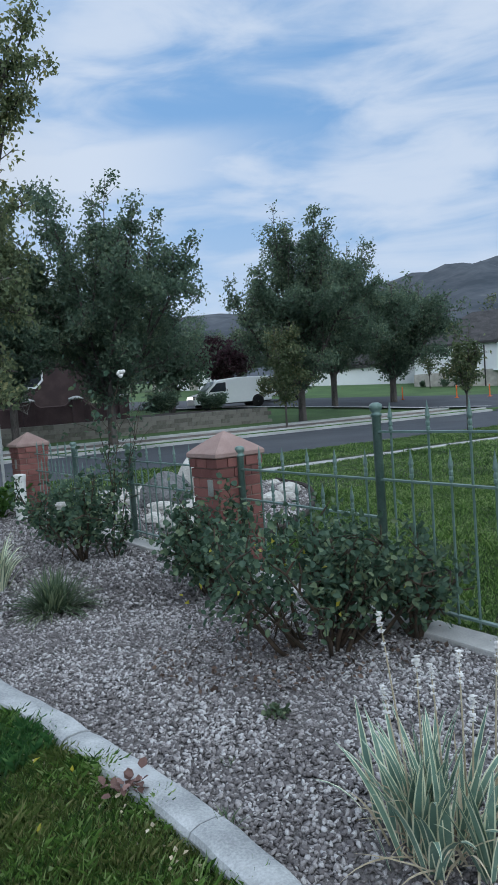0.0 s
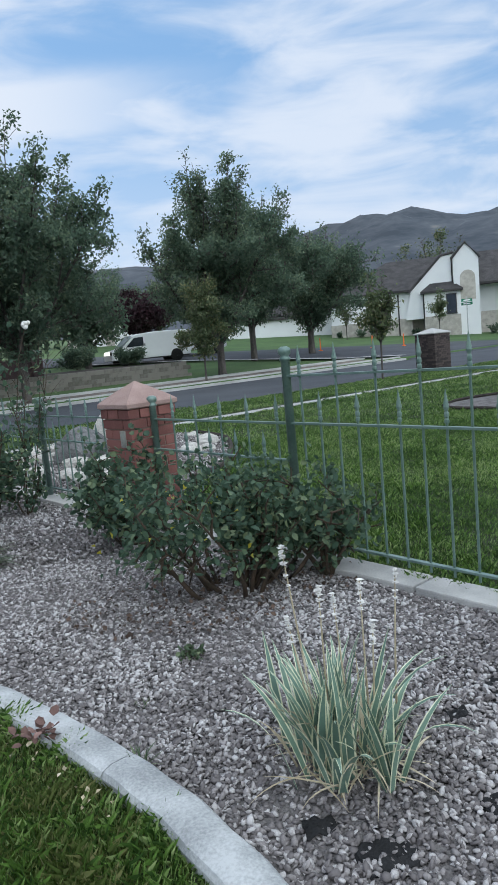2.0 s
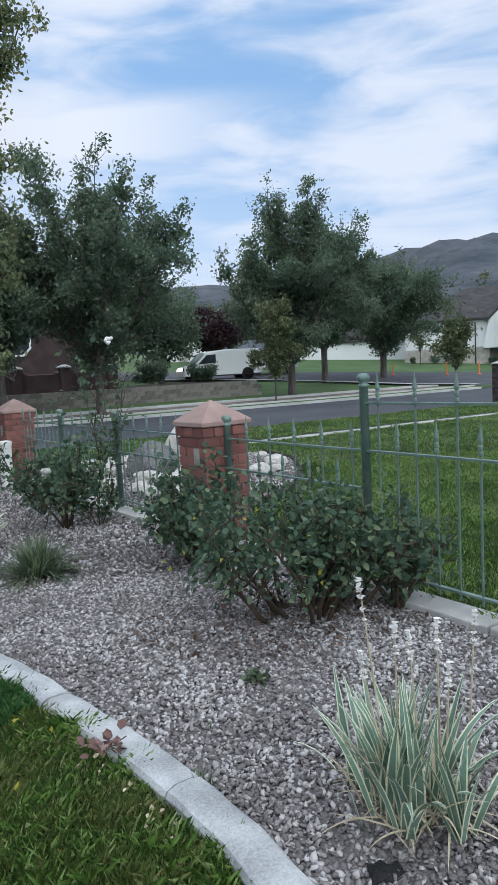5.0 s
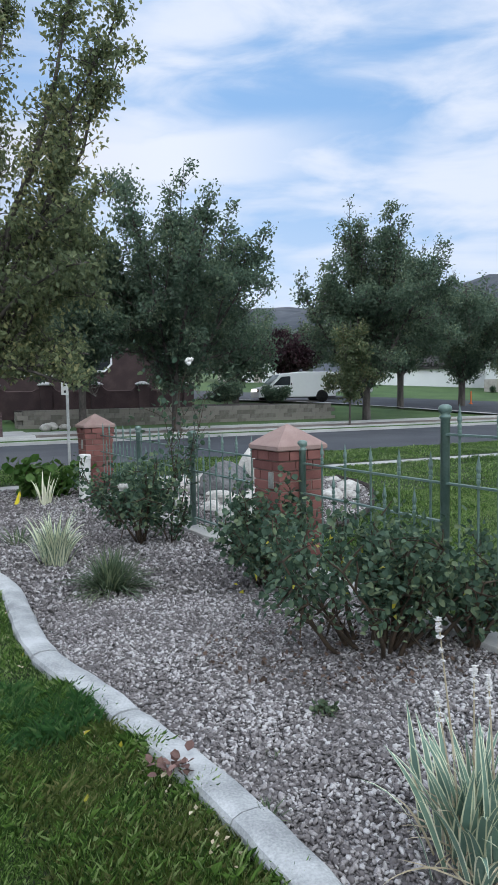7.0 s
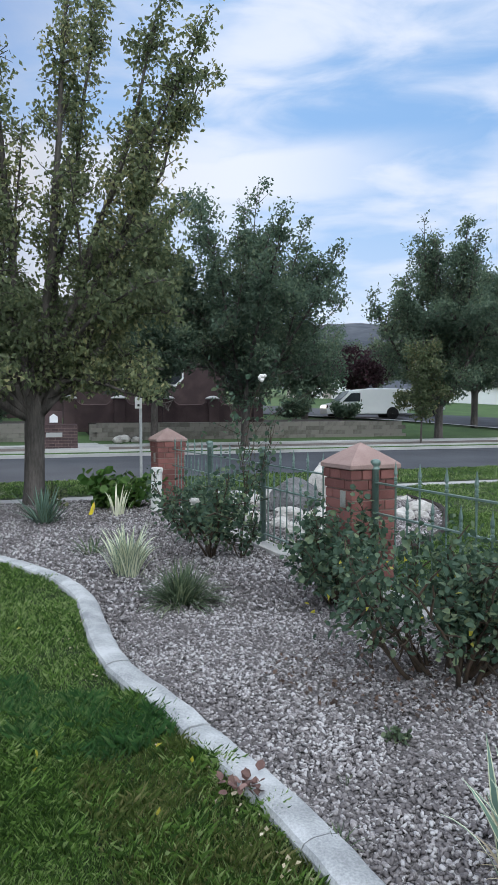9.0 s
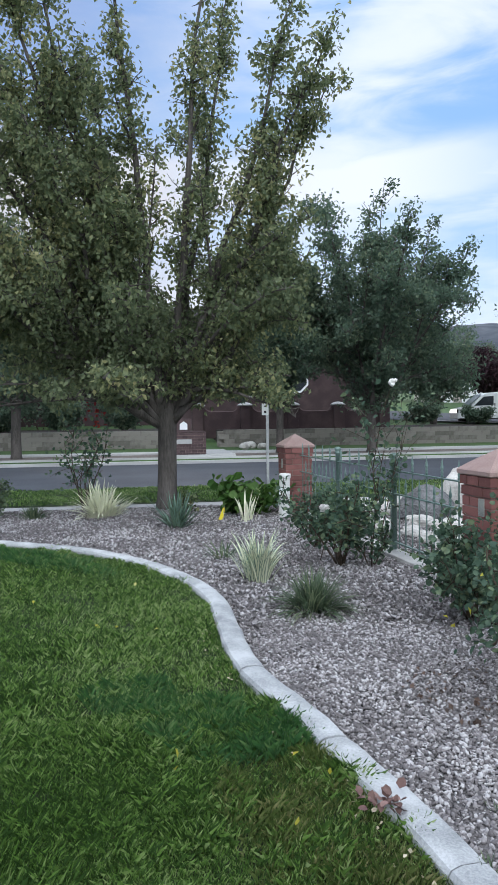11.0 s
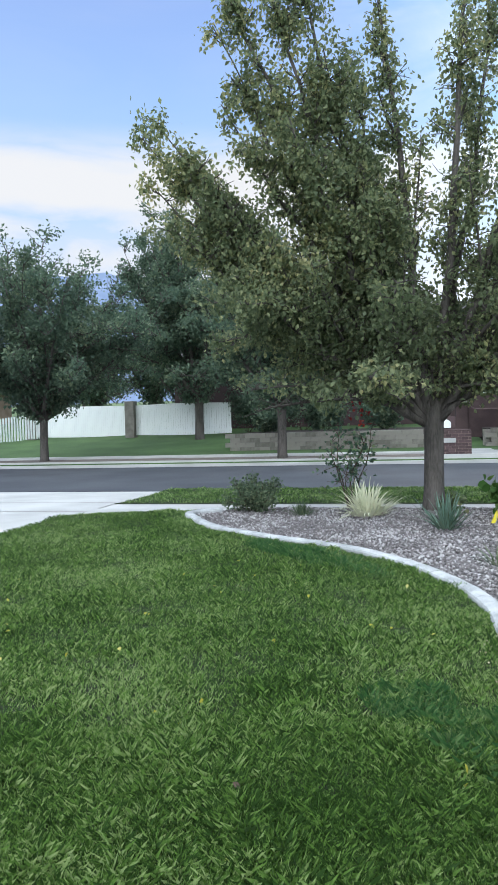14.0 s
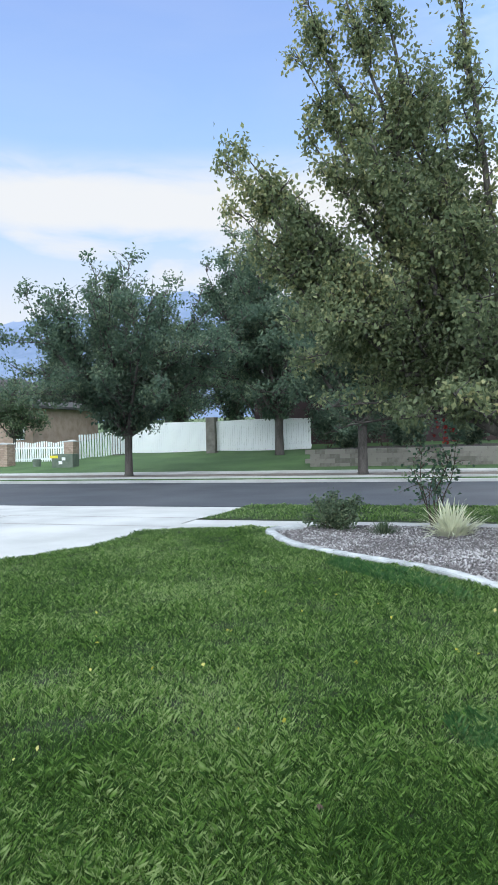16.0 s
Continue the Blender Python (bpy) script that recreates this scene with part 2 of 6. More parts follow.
M_ROOF = material("dark shingle", (0.04, 0.038, 0.04), (0.075, 0.07, 0.072), 1.5, 25, 0.95, 0.6, vary=0.5, dist=0.03)
M_STONEBASE = material("pale stone veneer", (0.42, 0.39, 0.35), (0.58, 0.55, 0.5), 3.0, 25, 0.95, 0.6, vary=0.6, dist=0.02)
M_BLOCK = material("retaining block", (0.16, 0.148, 0.13), (0.26, 0.243, 0.217), 3.0, 40, 0.95, 0.6, vary=0.6, dist=0.02)
M_HOUSEBRICK = material("house brick", (0.058, 0.038, 0.04), (0.1, 0.066, 0.067), 1.5, 50, 0.9, 0.4, vary=0.4, dist=0.01)
M_TANBRICK = material("tan brick", (0.32, 0.23, 0.18), (0.45, 0.34, 0.28), 2.0, 60, 0.9, 0.4, vary=0.4, dist=0.01)
# hill base colour is blue-grey in place of distance haze
M_HILL = material("haze-toned hillside", (0.035, 0.045, 0.06), (0.08, 0.09, 0.108), 0.012, 0.06, 1.0, 0.0, c3=(0.17, 0.165, 0.155), stretch=(1, 1, 2.5))
# bluer still: the air before the far slope is painted into its colour
M_BLUEHILL = material("far hillside with painted haze", (0.13, 0.18, 0.28), (0.18, 0.23, 0.34), 0.004, 0.05, 1.0, 0.0)
M_ORANGE = material("orange plastic", (0.75, 0.16, 0.03), (0.85, 0.2, 0.05), 3.0, 40, 0.6, 0.05)
M_FLAG = material("yellow flag plastic", (0.75, 0.62, 0.03), (0.85, 0.72, 0.06), 6.0, 50, 0.5, 0.05)
M_GREENSIGN = material("green sign", (0.01, 0.16, 0.09), (0.02, 0.2, 0.11), 3.0, 30, 0.4, 0.0)
M_DIRT = material("bare earth", (0.12, 0.1, 0.085), (0.22, 0.19, 0.165), 1.5, 50, 0.95, 0.6, dist=0.02)
M_PLATE = material("weathered metal plate", (0.25, 0.26, 0.24), (0.4, 0.4, 0.37), 12.0, 90, 0.55, 0.2, metal=0.3)
M_MULCH = material("dark mulch", (0.02, 0.016, 0.015), (0.05, 0.04, 0.035), 4.0, 60, 0.95, 0.8)
M_BOX = material("utility green paint", (0.1, 0.13, 0.1), (0.16, 0.19, 0.15), 3.0, 40, 0.6, 0.1)

# ---- builders ----
TH = math.atan2(0.407, 0.913)
SD, SN = np.array((math.cos(TH), math.sin(TH))), np.array((-math.sin(TH), math.cos(TH)))


def st(s, n, z=0.0):
    """World place of s metres along the street and n metres across it."""
    p = SD * s + SN * n
    return Vector((p[0], p[1], z))


def st_pose(s, n, z=0.0, turn=0.0):
    return Matrix.Translation(st(s, n, z)) @ Matrix.Rotation(TH + radians(turn), 4, "Z")


def thing(name, m, label, category, group="", kind=""):
    ob = new(name)
    ob.matrix_world = m
    ob.empty_display_size = 0.1
    return tagged(ob, label, category, group, kind)


def mesh_of(bm, name, mats, smooth=False):
    me = bpy.data.meshes.new(name)
    bm.normal_update()
    bm.to_mesh(me)
    bm.free()
    for m in (mats if isinstance(mats, (list, tuple)) else [mats]):
        me.materials.append(m)
    if smooth:
        me.polygons.foreach_set("use_smooth", [True] * len(me.polygons))
    return me


def part(name, bm, mat, parent=None, label="", smooth=False, m=None):
    """One mesh object, under a thing or under a part."""
    me = bm if isinstance(bm, bpy.types.Mesh) else mesh_of(bm, name, mat, smooth)
    ob = new(name, me)
    if parent is not None:
        ob.parent = parent
    if m is not None:
        ob.matrix_local = m
    return tagged(ob, label)


def np_mesh(name, verts, tris, mat, smooth=False, mats=None, index=None):
    """A mesh from arrays of places and of triangles (or quads)."""
    me = bpy.data.meshes.new(name)
    k = tris.shape[1]
    me.vertices.add(len(verts))
    me.vertices.foreach_set("co", np.ascontiguousarray(verts, dtype=np.float32).ravel())
    me.loops.add(tris.size)
    me.loops.foreach_set("vertex_index", np.ascontiguousarray(tris, dtype=np.int32).ravel())
    me.polygons.add(len(tris))
    me.polygons.foreach_set("loop_start", np.arange(0, tris.size, k, dtype=np.int32))
    me.polygons.foreach_set("loop_total", np.full(len(tris), k, dtype=np.int32))
    for m in (mats or [mat]):
        me.materials.append(m)
    if index is not None:
        me.polygons.foreach_set("material_index", np.ascontiguousarray(index, dtype=np.int32))
    if smooth:
        me.polygons.foreach_set("use_smooth", np.ones(len(tris), dtype=bool))
    me.update(calc_edges=True)
    return me


def box(bm, c, size, bevel=0.0, m=None):
    r = bmesh.ops.create_cube(bm, size=1.0)
    vs = r["verts"]
    bmesh.ops.scale(bm, vec=size, verts=vs)
    if bevel:
        es = list({e for v in vs for e in v.link_edges})
        o = bmesh.ops.bevel(bm, geom=es, offset=bevel, segments=2, affect="EDGES", profile=0.6)
        vs = list({v for f in o["faces"] for v in f.verts} | {v for v in vs if v.is_valid})
    bmesh.ops.translate(bm, vec=c, verts=vs)
    if m is not None:
        bmesh.ops.transform(bm, matrix=m, verts=vs)
    return vs


def tube(bm, pts, radii, seg=8, caps=True):
    """A tapered tube through the given places."""
    pts = [Vector(p) for p in pts]
    rings = []
    for i, p in enumerate(pts):
        d = (pts[min(i + 1, len(pts) - 1)] - pts[max(i - 1, 0)]).normalized()
        a = d.orthogonal().normalized() if abs(d.z) < 0.9 else Vector((1, 0, 0)).cross(d).normalized()
        b = d.cross(a)
        r = radii[i] if isinstance(radii, (list, tuple)) else radii
        rings.append([bm.verts.new(p + (a * math.cos(k * 2 * math.pi / seg) + b * math.sin(k * 2 * math.pi / seg)) * r) for k in range(seg)])
    for u, v in zip(rings, rings[1:]):
        for k in range(seg):
            bm.faces.new((u[k], u[(k + 1) % seg], v[(k + 1) % seg], v[k]))
    if caps:
        bm.faces.new(rings[0][::-1])
        bm.faces.new(rings[-1])


def lathe(bm, prof, seg=16, c=(0, 0, 0)):
    """A turned shape from (radius, height) pairs."""
    rings = [[bm.verts.new((c[0] + r * math.cos(k * 2 * math.pi / seg), c[1] + r * math.sin(k * 2 * math.pi / seg), c[2] + z)) for k in range(seg)] for r, z in prof]
    for u, v in zip(rings, rings[1:]):
        for k in range(seg):
            bm.faces.new((u[k], u[(k + 1) % seg], v[(k + 1) % seg], v[k]))
    bm.faces.new(rings[0][::-1])
    bm.faces.new(rings[-1])


def prism(bm, outline, depth, m=None):
    """A flat outline (x, z) given depth along y."""
    a = [bm.verts.new((x, 0, z)) for x, z in outline]
    b = [bm.verts.new((x, depth, z)) for x, z in outline]
    bm.faces.new(a)
    bm.faces.new(b[::-1])
    for i in range(len(a)):
        j = (i + 1) % len(a)
        bm.faces.new((a[j], a[i], b[i], b[j]))
    if m is not None:
        bmesh.ops.transform(bm, matrix=m, verts=a + b)


def inside(px, py, poly):
    """Which of the places lie in the polygon."""
    r = np.zeros(len(px), bool)
    for (x1, y1), (x2, y2) in zip(poly, poly[1:] + poly[:1]):
        c = ((y1 > py) != (y2 > py)) & (px < (x2 - x1) * (py - y1) / (y2 - y1 + 1e-12) + x1)
        r ^= c
    return r


def spline(pts, step):
    """Evenly spaced places on a smooth line through pts."""
    P = np.array(pts, float)
    P = np.vstack([2 * P[0] - P[1], P, 2 * P[-1] - P[-2]])
    out = []
    for i in range(1, len(P) - 2):
        for u in np.linspace(0, 1, 24, endpoint=False):
            a, b, c, d = P[i - 1:i + 3]
            out.append(0.5 * (2 * b + (c - a) * u + (2 * a - 5 * b + 4 * c - d) * u * u + (3 * b - a - 3 * c + d) * u ** 3))
    out = np.array(out + [P[-2]])
    L = np.concatenate([[0], np.cumsum(np.linalg.norm(np.diff(out, axis=0), axis=1))])
    q = np.arange(0, L[-1], step)
    return np.stack([np.interp(q, L, out[:, k]) for k in range(P.shape[1])], 1)


def flat(name, poly, z, mat, label="", category="", kind="structure"):
    """A level sheet with the outline poly (x, y), 6 cm thick."""
    bm = bmesh.new()
    top = [bm.verts.new((x, y, z)) for x, y in poly]
    f = bm.faces.new(top)
    if f.normal.z < 0 or f.calc_area() and (f.normal_update() or f.normal.z < 0):
        f.normal_flip()
    r = bmesh.ops.extrude_face_region(bm, geom=[f])
    bmesh.ops.translate(bm, vec=(0, 0, -0.06), verts=[v for v in r["geom"] if isinstance(v, bmesh.types.BMVert)])
    bmesh.ops.recalc_face_normals(bm, faces=bm.faces)
    bmesh.ops.triangulate(bm, faces=[g for g in bm.faces if len(g.verts) > 4])
    ob = new(name, mesh_of(bm, name, mat))
    return tagged(ob, label, category, kind=kind)


def leaves(pts, size, rng, up=0.4, slim=0.5, rounded=False, droop=0.35):
    """Folded leaves at the places pts: arrays of corners and triangles."""
    n = len(pts)
    d = rng.normal(size=(n, 3))
    d[:, 2] -= droop
    d /= np.linalg.norm(d, axis=1)[:, None]
    nn = rng.normal(size=(n, 3))
    nn[:, 2] += up * 2
    w = np.cross(d, nn)
    w /= np.linalg.norm(w, axis=1)[:, None] + 1e-9
    nn = np.cross(w, d)
    L = (size * rng.uniform(0.65, 1.25, n))[:, None]
    W = L * slim
    if rounded:
        v = np.empty((n, 6, 3))
        for k, (a, c, e) in enumerate(((0, 0, 0), (0.3, 0.5, 0.1), (0.72, 0.42, 0.08), (1.0, 0, -0.08), (0.72, -0.42, 0.08), (0.3, -0.5, 0.1))):
            v[:, k] = pts + d * L * a + w * W * c + nn * L * e
        b = (np.arange(n) * 6)[:, None]
        t = np.concatenate([b + np.array(q) for q in ((0, 1, 2), (0, 2, 3), (0, 3, 4), (0, 4, 5))], 1).reshape(-1, 3)
        return v.reshape(-1, 3), t
    v = np.empty((n, 4, 3))
    v[:, 0] = pts
    v[:, 1] = pts + d * L * 0.5 + w * W * 0.5 + nn * L * 0.12
    v[:, 2] = pts + d * L - nn * L * 0.1
    v[:, 3] = pts + d * L * 0.5 - w * W * 0.5 + nn * L * 0.12
    b = (np.arange(n) * 4)[:, None]
    t = np.concatenate([b + np.array([0, 1, 2]), b + np.array([0, 2, 3])], 1).reshape(-1, 3)
    return v.reshape(-1, 3), t


def branch_line(p, d, length, rng, steps=6, wob=0.12, lift=0.15):
    pts = [np.array(p, float)]
    d = np.array(d, float)
    d /= np.linalg.norm(d)
    for _ in range(steps):
        d = d + rng.normal(size=3) * wob + np.array([0, 0, lift / steps])
        d /= np.linalg.norm(d)
        pts.append(pts[-1] + d * length / steps)
    return pts


def tree(name, place, height, fork, trunk_r, leaders, spread, crown_low, count, leaf, seed, label, leafmat, group="", clump=0.33, upright=1.0, lean=(0, 0), bush=0.24):
    """A broadleaf tree: tapered trunk, rising leaders that fork, side twigs, and leaves in clumps along them."""
    rng = np.random.default_rng(seed)
    t = thing(name, Matrix.Translation(place), label, "tree", group)
    bm = bmesh.new()
    tube(bm, [(0, 0, -0.15), (0, 0, 0.12), (0.01, 0, fork * 0.5), (0.02, 0.01, fork - 0.25), (0.02, 0.01, fork), (0.02, 0.01, fork + 0.4)], [trunk_r * 1.45, trunk_r * 1.08, trunk_r * 0.93, trunk_r * 0.95, trunk_r * 1.02, trunk_r * 0.4], 12)
    part("trunk", bm, M_BARK, t, smooth=True)
    spots, weight = [], []
    top = np.array([0.02, 0.01, fork - 0.22])
    shift = np.array([lean[0], lean[1], 0.0])

    def twigs(limb, line, reach, dens):
        n = len(line) - 1
        for k in range(1, n + 1):
            u = k / n
            for _ in range(dens):
                w = rng.uniform(0, 1)
                p = line[k - 1] * (1 - w) + line[k] * w
                if p[2] < crown_low - 0.2:
                    continue
                a = rng.uniform(0, 2 * math.pi)
                d = np.array([math.cos(a), math.sin(a), 0.25 + 0.5 * u])
                side = branch_line(p, d, reach * (1.05 - 0.4 * u) * rng.uniform(0.45, 1.1), rng, 3, 0.16, 0.2)
                tube(limb, side, [max(0.004, 0.02 * trunk_r / 0.17 * (1 - j / 3.6)) for j in range(4)], 4, False)
                for j in range(1, 4):
                    spots.append(side[j])
                    weight.append((1.0, 1.0, 0.7)[j - 1])
            if line[k][2] > crown_low + 0.2:
                spots.append(line[k])
                weight.append(1.2)

    for i in range(leaders):
        limb = bmesh.new()
        az = 2 * math.pi * (i * 0.618 + rng.uniform(-0.06, 0.06))
        tilt = ((i + 0.5) / leaders) ** 0.6 if i else 0.05
        out = spread * tilt * 0.9
        reach = (height - fork) * (1.0 - 0.4 * tilt ** 1.6) * rng.uniform(0.88, 1.03)
        d = np.array([math.cos(az) * out * 1.25 / reach, math.sin(az) * out * 1.25 / reach, 0.85 * upright]) + shift / reach
        line = branch_line(top, d, math.hypot(out, reach), rng, 8, 0.05, 0.45)
        r0 = trunk_r * 0.6
        tube(limb, line, [max(0.008, r0 * (1 - k / 8.6) ** 1.1) for k in range(9)], 6)
        twigs(limb, line, bush * spread, 4)
        for k in (3, 5):
            dk = line[k + 1] - line[k]
            a = rng.uniform(0, 2 * math.pi)
            dk = dk / np.linalg.norm(dk) + 0.4 * np.array([math.cos(a), math.sin(a), 0.1])
            sub = branch_line(line[k], dk, (8 - k) / 8 * math.hypot(out, reach) * rng.uniform(0.6, 0.9), rng, 5, 0.06, 0.5)
            tube(limb, sub, [max(0.006, r0 * (1 - k / 8.6) * 0.6 * (1 - m / 5.6)) for m in range(6)], 5)
            twigs(limb, sub, bush * spread * 0.85, 4)
        part("limb", limb, M_BARK, t, smooth=True)
    # lower limbs that reach outwards and hang
    for i in range(leaders + 9):
        limb = bmesh.new()
        az = 2 * math.pi * (i + rng.uniform(-0.3, 0.3)) / (leaders + 9)
        h = fork + rng.uniform(0.04, 0.42) * (height - fork)
        d = np.array([math.cos(az), math.sin(az), 0.45]) + shift / spread * 0.8
        side = branch_line((top[0], top[1], h), d, spread * rng.uniform(0.75, 1.0) * np.linalg.norm(d[:2]), rng, 6, 0.1, -0.45)
        tube(limb, side, [max(0.005, 0.28 * trunk_r * (1 - j / 6.5)) for j in range(7)], 5, False)
        twigs(limb, side, max(bush, 0.24) * spread * 0.9, 5)
        part("limb", limb, M_BARK, t, smooth=True)
    S = np.array(spots)
    w = np.array(weight)
    # most leaves sit in bunches at the twigs' ends, the rest thinly along them
    heads = S[rng.choice(len(S), max(20, count // 75), p=w / w.sum())]
    bunched = int(count * 0.78)
    r = clump * rng.uniform(1.0, 2.1, len(heads))
    own = rng.integers(0, len(heads), bunched)
    o = rng.normal(size=(count, 3)) * np.array([1.0, 1.0, 0.75])
    o /= np.linalg.norm(o, axis=1)[:, None]
    o *= rng.uniform(0, 1, (count, 1)) ** 0.45
    pts = np.concatenate([heads[own] + o[:bunched] * r[own][:, None], S[rng.choice(len(S), count - bunched, p=w / w.sum())] + o[bunched:] * clump * 0.9])
    low = pts[:, 2] < crown_low
    pts[low, 2] = crown_low + np.abs(rng.normal(size=low.sum())) * 0.4
    v, f = leaves(pts, leaf, rng, slim=0.56)
    part("crown", np_mesh("crown", v, f, leafmat), None, t)
    return t


def maple(name, place, fork, trunk_r, tips, skirts, per_tip, per_skirt, leaf, seed, label, leafmat):
    """A tree of straight rising leaders with leafy columns round them, and a skirt of hanging lower limbs."""
    rng = np.random.default_rng(seed)
    t = thing(name, Matrix.Translation(place), label, "tree")
    bm = bmesh.new()
    tube(bm, [(0, 0, -0.15), (0, 0, 0.1), (0.0, 0, 0.3), (0.01, 0, fork * 0.6), (0.01, 0.01, fork - 0.2), (0.01, 0.01, fork), (0.02, 0.01, fork + 0.3)], [trunk_r * 1.5, trunk_r * 1.18, trunk_r * 1.02, trunk_r * 0.96, trunk_r * 0.98, trunk_r * 1.04, trunk_r * 0.4], 14)
    part("trunk", bm, M_BARK, t, smooth=True)
    foot = np.array([0.01, 0.01, fork - 0.2])
    cloud = []

    def leafed(limb, line, reach, dens, count, start=0.0):
        spots = []
        n = len(line) - 1
        for k in range(1, n + 1):
            u = k / n
            if u < start:
                continue
            for _ in range(dens):
                w = rng.uniform(0, 1)
                p = line[k - 1] * (1 - w) + line[k] * w
                a = rng.uniform(0, 2 * math.pi)
                d = np.array([math.cos(a), math.sin(a), 0.5])
                side = branch_line(p, d, reach * (1.1 - 0.6 * u) * rng.uniform(0.35, 1.15), rng, 3, 0.2, 0.1)
                tube(limb, side, [0.011, 0.009, 0.006, 0.004], 4, False)
                spots += [side[1], side[2], side[3], side[3]]
            spots.append(line[k])
        S = np.array(spots)
        S = S[rng.choice(len(S), max(4, len(S) // 3), replace=False)]
        o = rng.normal(size=(count, 3)) * np.array([0.08, 0.08, 0.1]) - np.array([0, 0, 0.05])
        cloud.append(S[rng.integers(0, len(S), count)] + o)

    lines = []
    for x, y, z in tips:
        limb = bmesh.new()
        tip = np.array([x, y, z]) - np.array(place)
        line = [foot + np.array([0, 0, (tip[2] - foot[2]) * s]) + np.array([tip[0], tip[1], 0]) * s ** 0.92 + (rng.normal(size=3) * 0.05 if 0 < s < 1 else 0) for s in np.linspace(0, 1, 11)]
        tube(limb, line, [max(0.008, trunk_r * 0.55 * (1 - k / 10.6)) for k in range(11)], 7)
        leafed(limb, line, 0.64, 5, per_tip, 0.12)
        for k in (3, 5, 6, 8):
            dk = line[k + 1] - line[k]
            a = rng.uniform(0, 2 * math.pi)
            dk = dk / np.linalg.norm(dk) + 0.42 * np.array([math.cos(a), math.sin(a), 0.4])
            sub = branch_line(line[k], dk, 0.24 * (10 - k) * rng.uniform(0.75, 1.1), rng, 5, 0.06, 0.4)
            tube(limb, sub, [0.026, 0.022, 0.018, 0.014, 0.01, 0.006], 5)
            leafed(limb, sub, 0.4, 4, per_tip // 4)
        part("limb", limb, M_BARK, t, smooth=True)
        lines.append(line)
    for i in range(skirts):
        limb = bmesh.new()
        az = 2 * math.pi * (i + rng.uniform(-0.35, 0.35)) / skirts * 3
        west = max(0.0, -math.cos(az - 0.4))
        line = lines[int(np.argmax([math.cos(az) * l[-1][0] + math.sin(az) * l[-1][1] + rng.uniform(0, 0.8) for l in lines]))]
        p = line[rng.integers(1, 4)]
        d = np.array([math.cos(az), math.sin(az), rng.uniform(0.1, 0.75)])
        side = branch_line(p, d, rng.uniform(1.3, 2.3) * (1 + 0.35 * west), rng, 6, 0.09, -0.45)
        tube(limb, side, [0.034 * (1 - j / 6.8) + 0.003 for j in range(7)], 5, False)
        leafed(limb, side, 0.6, 5, int(per_skirt * (1 + 0.35 * west)), 0.2)
        part("limb", limb, M_BARK, t, smooth=True)
    pts = np.concatenate(cloud)
    # the underside is uneven and rises away from the trunk
    under = 1.48 + 0.12 * np.hypot(pts[:, 0], pts[:, 1]) + 0.2 * np.sin(pts[:, 0] * 3.1 + 1.0) * np.sin(pts[:, 1] * 2.7) + 0.12 * np.sin(pts[:, 0] * 7.3 + pts[:, 1] * 5.1)
    pts = pts[pts[:, 2] > under]
    v, f = leaves(pts, leaf, rng, slim=0.6, droop=0.8)
    part("crown", np_mesh("crown", v, f, leafmat), None, t)
    return t


def shrub(name, place, size, count, leaf, seed, label, mat, category="shrub", canes=9, group="", flat_top=0.0, cane_mat=None, bottom=0.12, cane_r=0.009, slim=0.6, rootstock=0.06):
    """A bush: canes that fan out from the root and leaves in clumps at their ends."""
    rng = np.random.default_rng(seed)
    t = thing(name, Matrix.Translation(place), label, category, group)
    spots = []
    for i in range(canes):
        bm = bmesh.new()
        az = 2 * math.pi * (i + rng.uniform(-0.4, 0.4)) / canes
        k = rng.uniform(0.25, 1.0)
        d = (math.cos(az) * size[0] * k, math.sin(az) * size[1] * k, size[2] * rng.uniform(0.75, 1.05))
        foot = ((math.cos(az) * k * 1.4 + rng.normal() * 0.3) * rootstock * size[0], (math.sin(az) * k * 1.4 + rng.normal() * 0.3) * rootstock * size[1], -0.02)
        line = branch_line(foot, d, math.sqrt(d[0] ** 2 + d[1] ** 2 + d[2] ** 2) * rng.uniform(0.8, 1.0), rng, 5, 0.13, 0.1)
        tube(bm, line, [cane_r * (1 - 0.13 * j) for j in range(6)], 6)
        for j in (2, 3, 4, 5):
            spots.append(line[j])
            for _ in range(2):
                twig = bmesh.new() if canes < 7 else bm
                tw = branch_line(line[j], rng.normal(size=3) + np.array(d) * 0.8, 0.3 * size[2] * rng.uniform(0.4, 1.0), rng, 3, 0.2, 0.1)
                tube(twig, tw, [cane_r * 0.5, cane_r * 0.42, cane_r * 0.35, cane_r * 0.25], 4, False)
                spots += tw[1:]
                if twig is not bm:
                    part("twig", twig, cane_mat or M_CANE, t, smooth=True)
        part("cane", bm, cane_mat or M_CANE, t, smooth=True)
    S = np.array(spots)
    S = S[S[:, 2] > bottom]
    pts = S[rng.integers(0, len(S), count)] + rng.normal(size=(count, 3)) * np.array([size[0], size[1], size[2]]) * 0.1
    pts = pts[pts[:, 2] > bottom * 0.6]
    v, f = leaves(pts, leaf, rng, slim=slim + 0.15, up=0.7, rounded=True)
    part("foliage", np_mesh("foliage", v, f, mat), None, t)
    return t, S


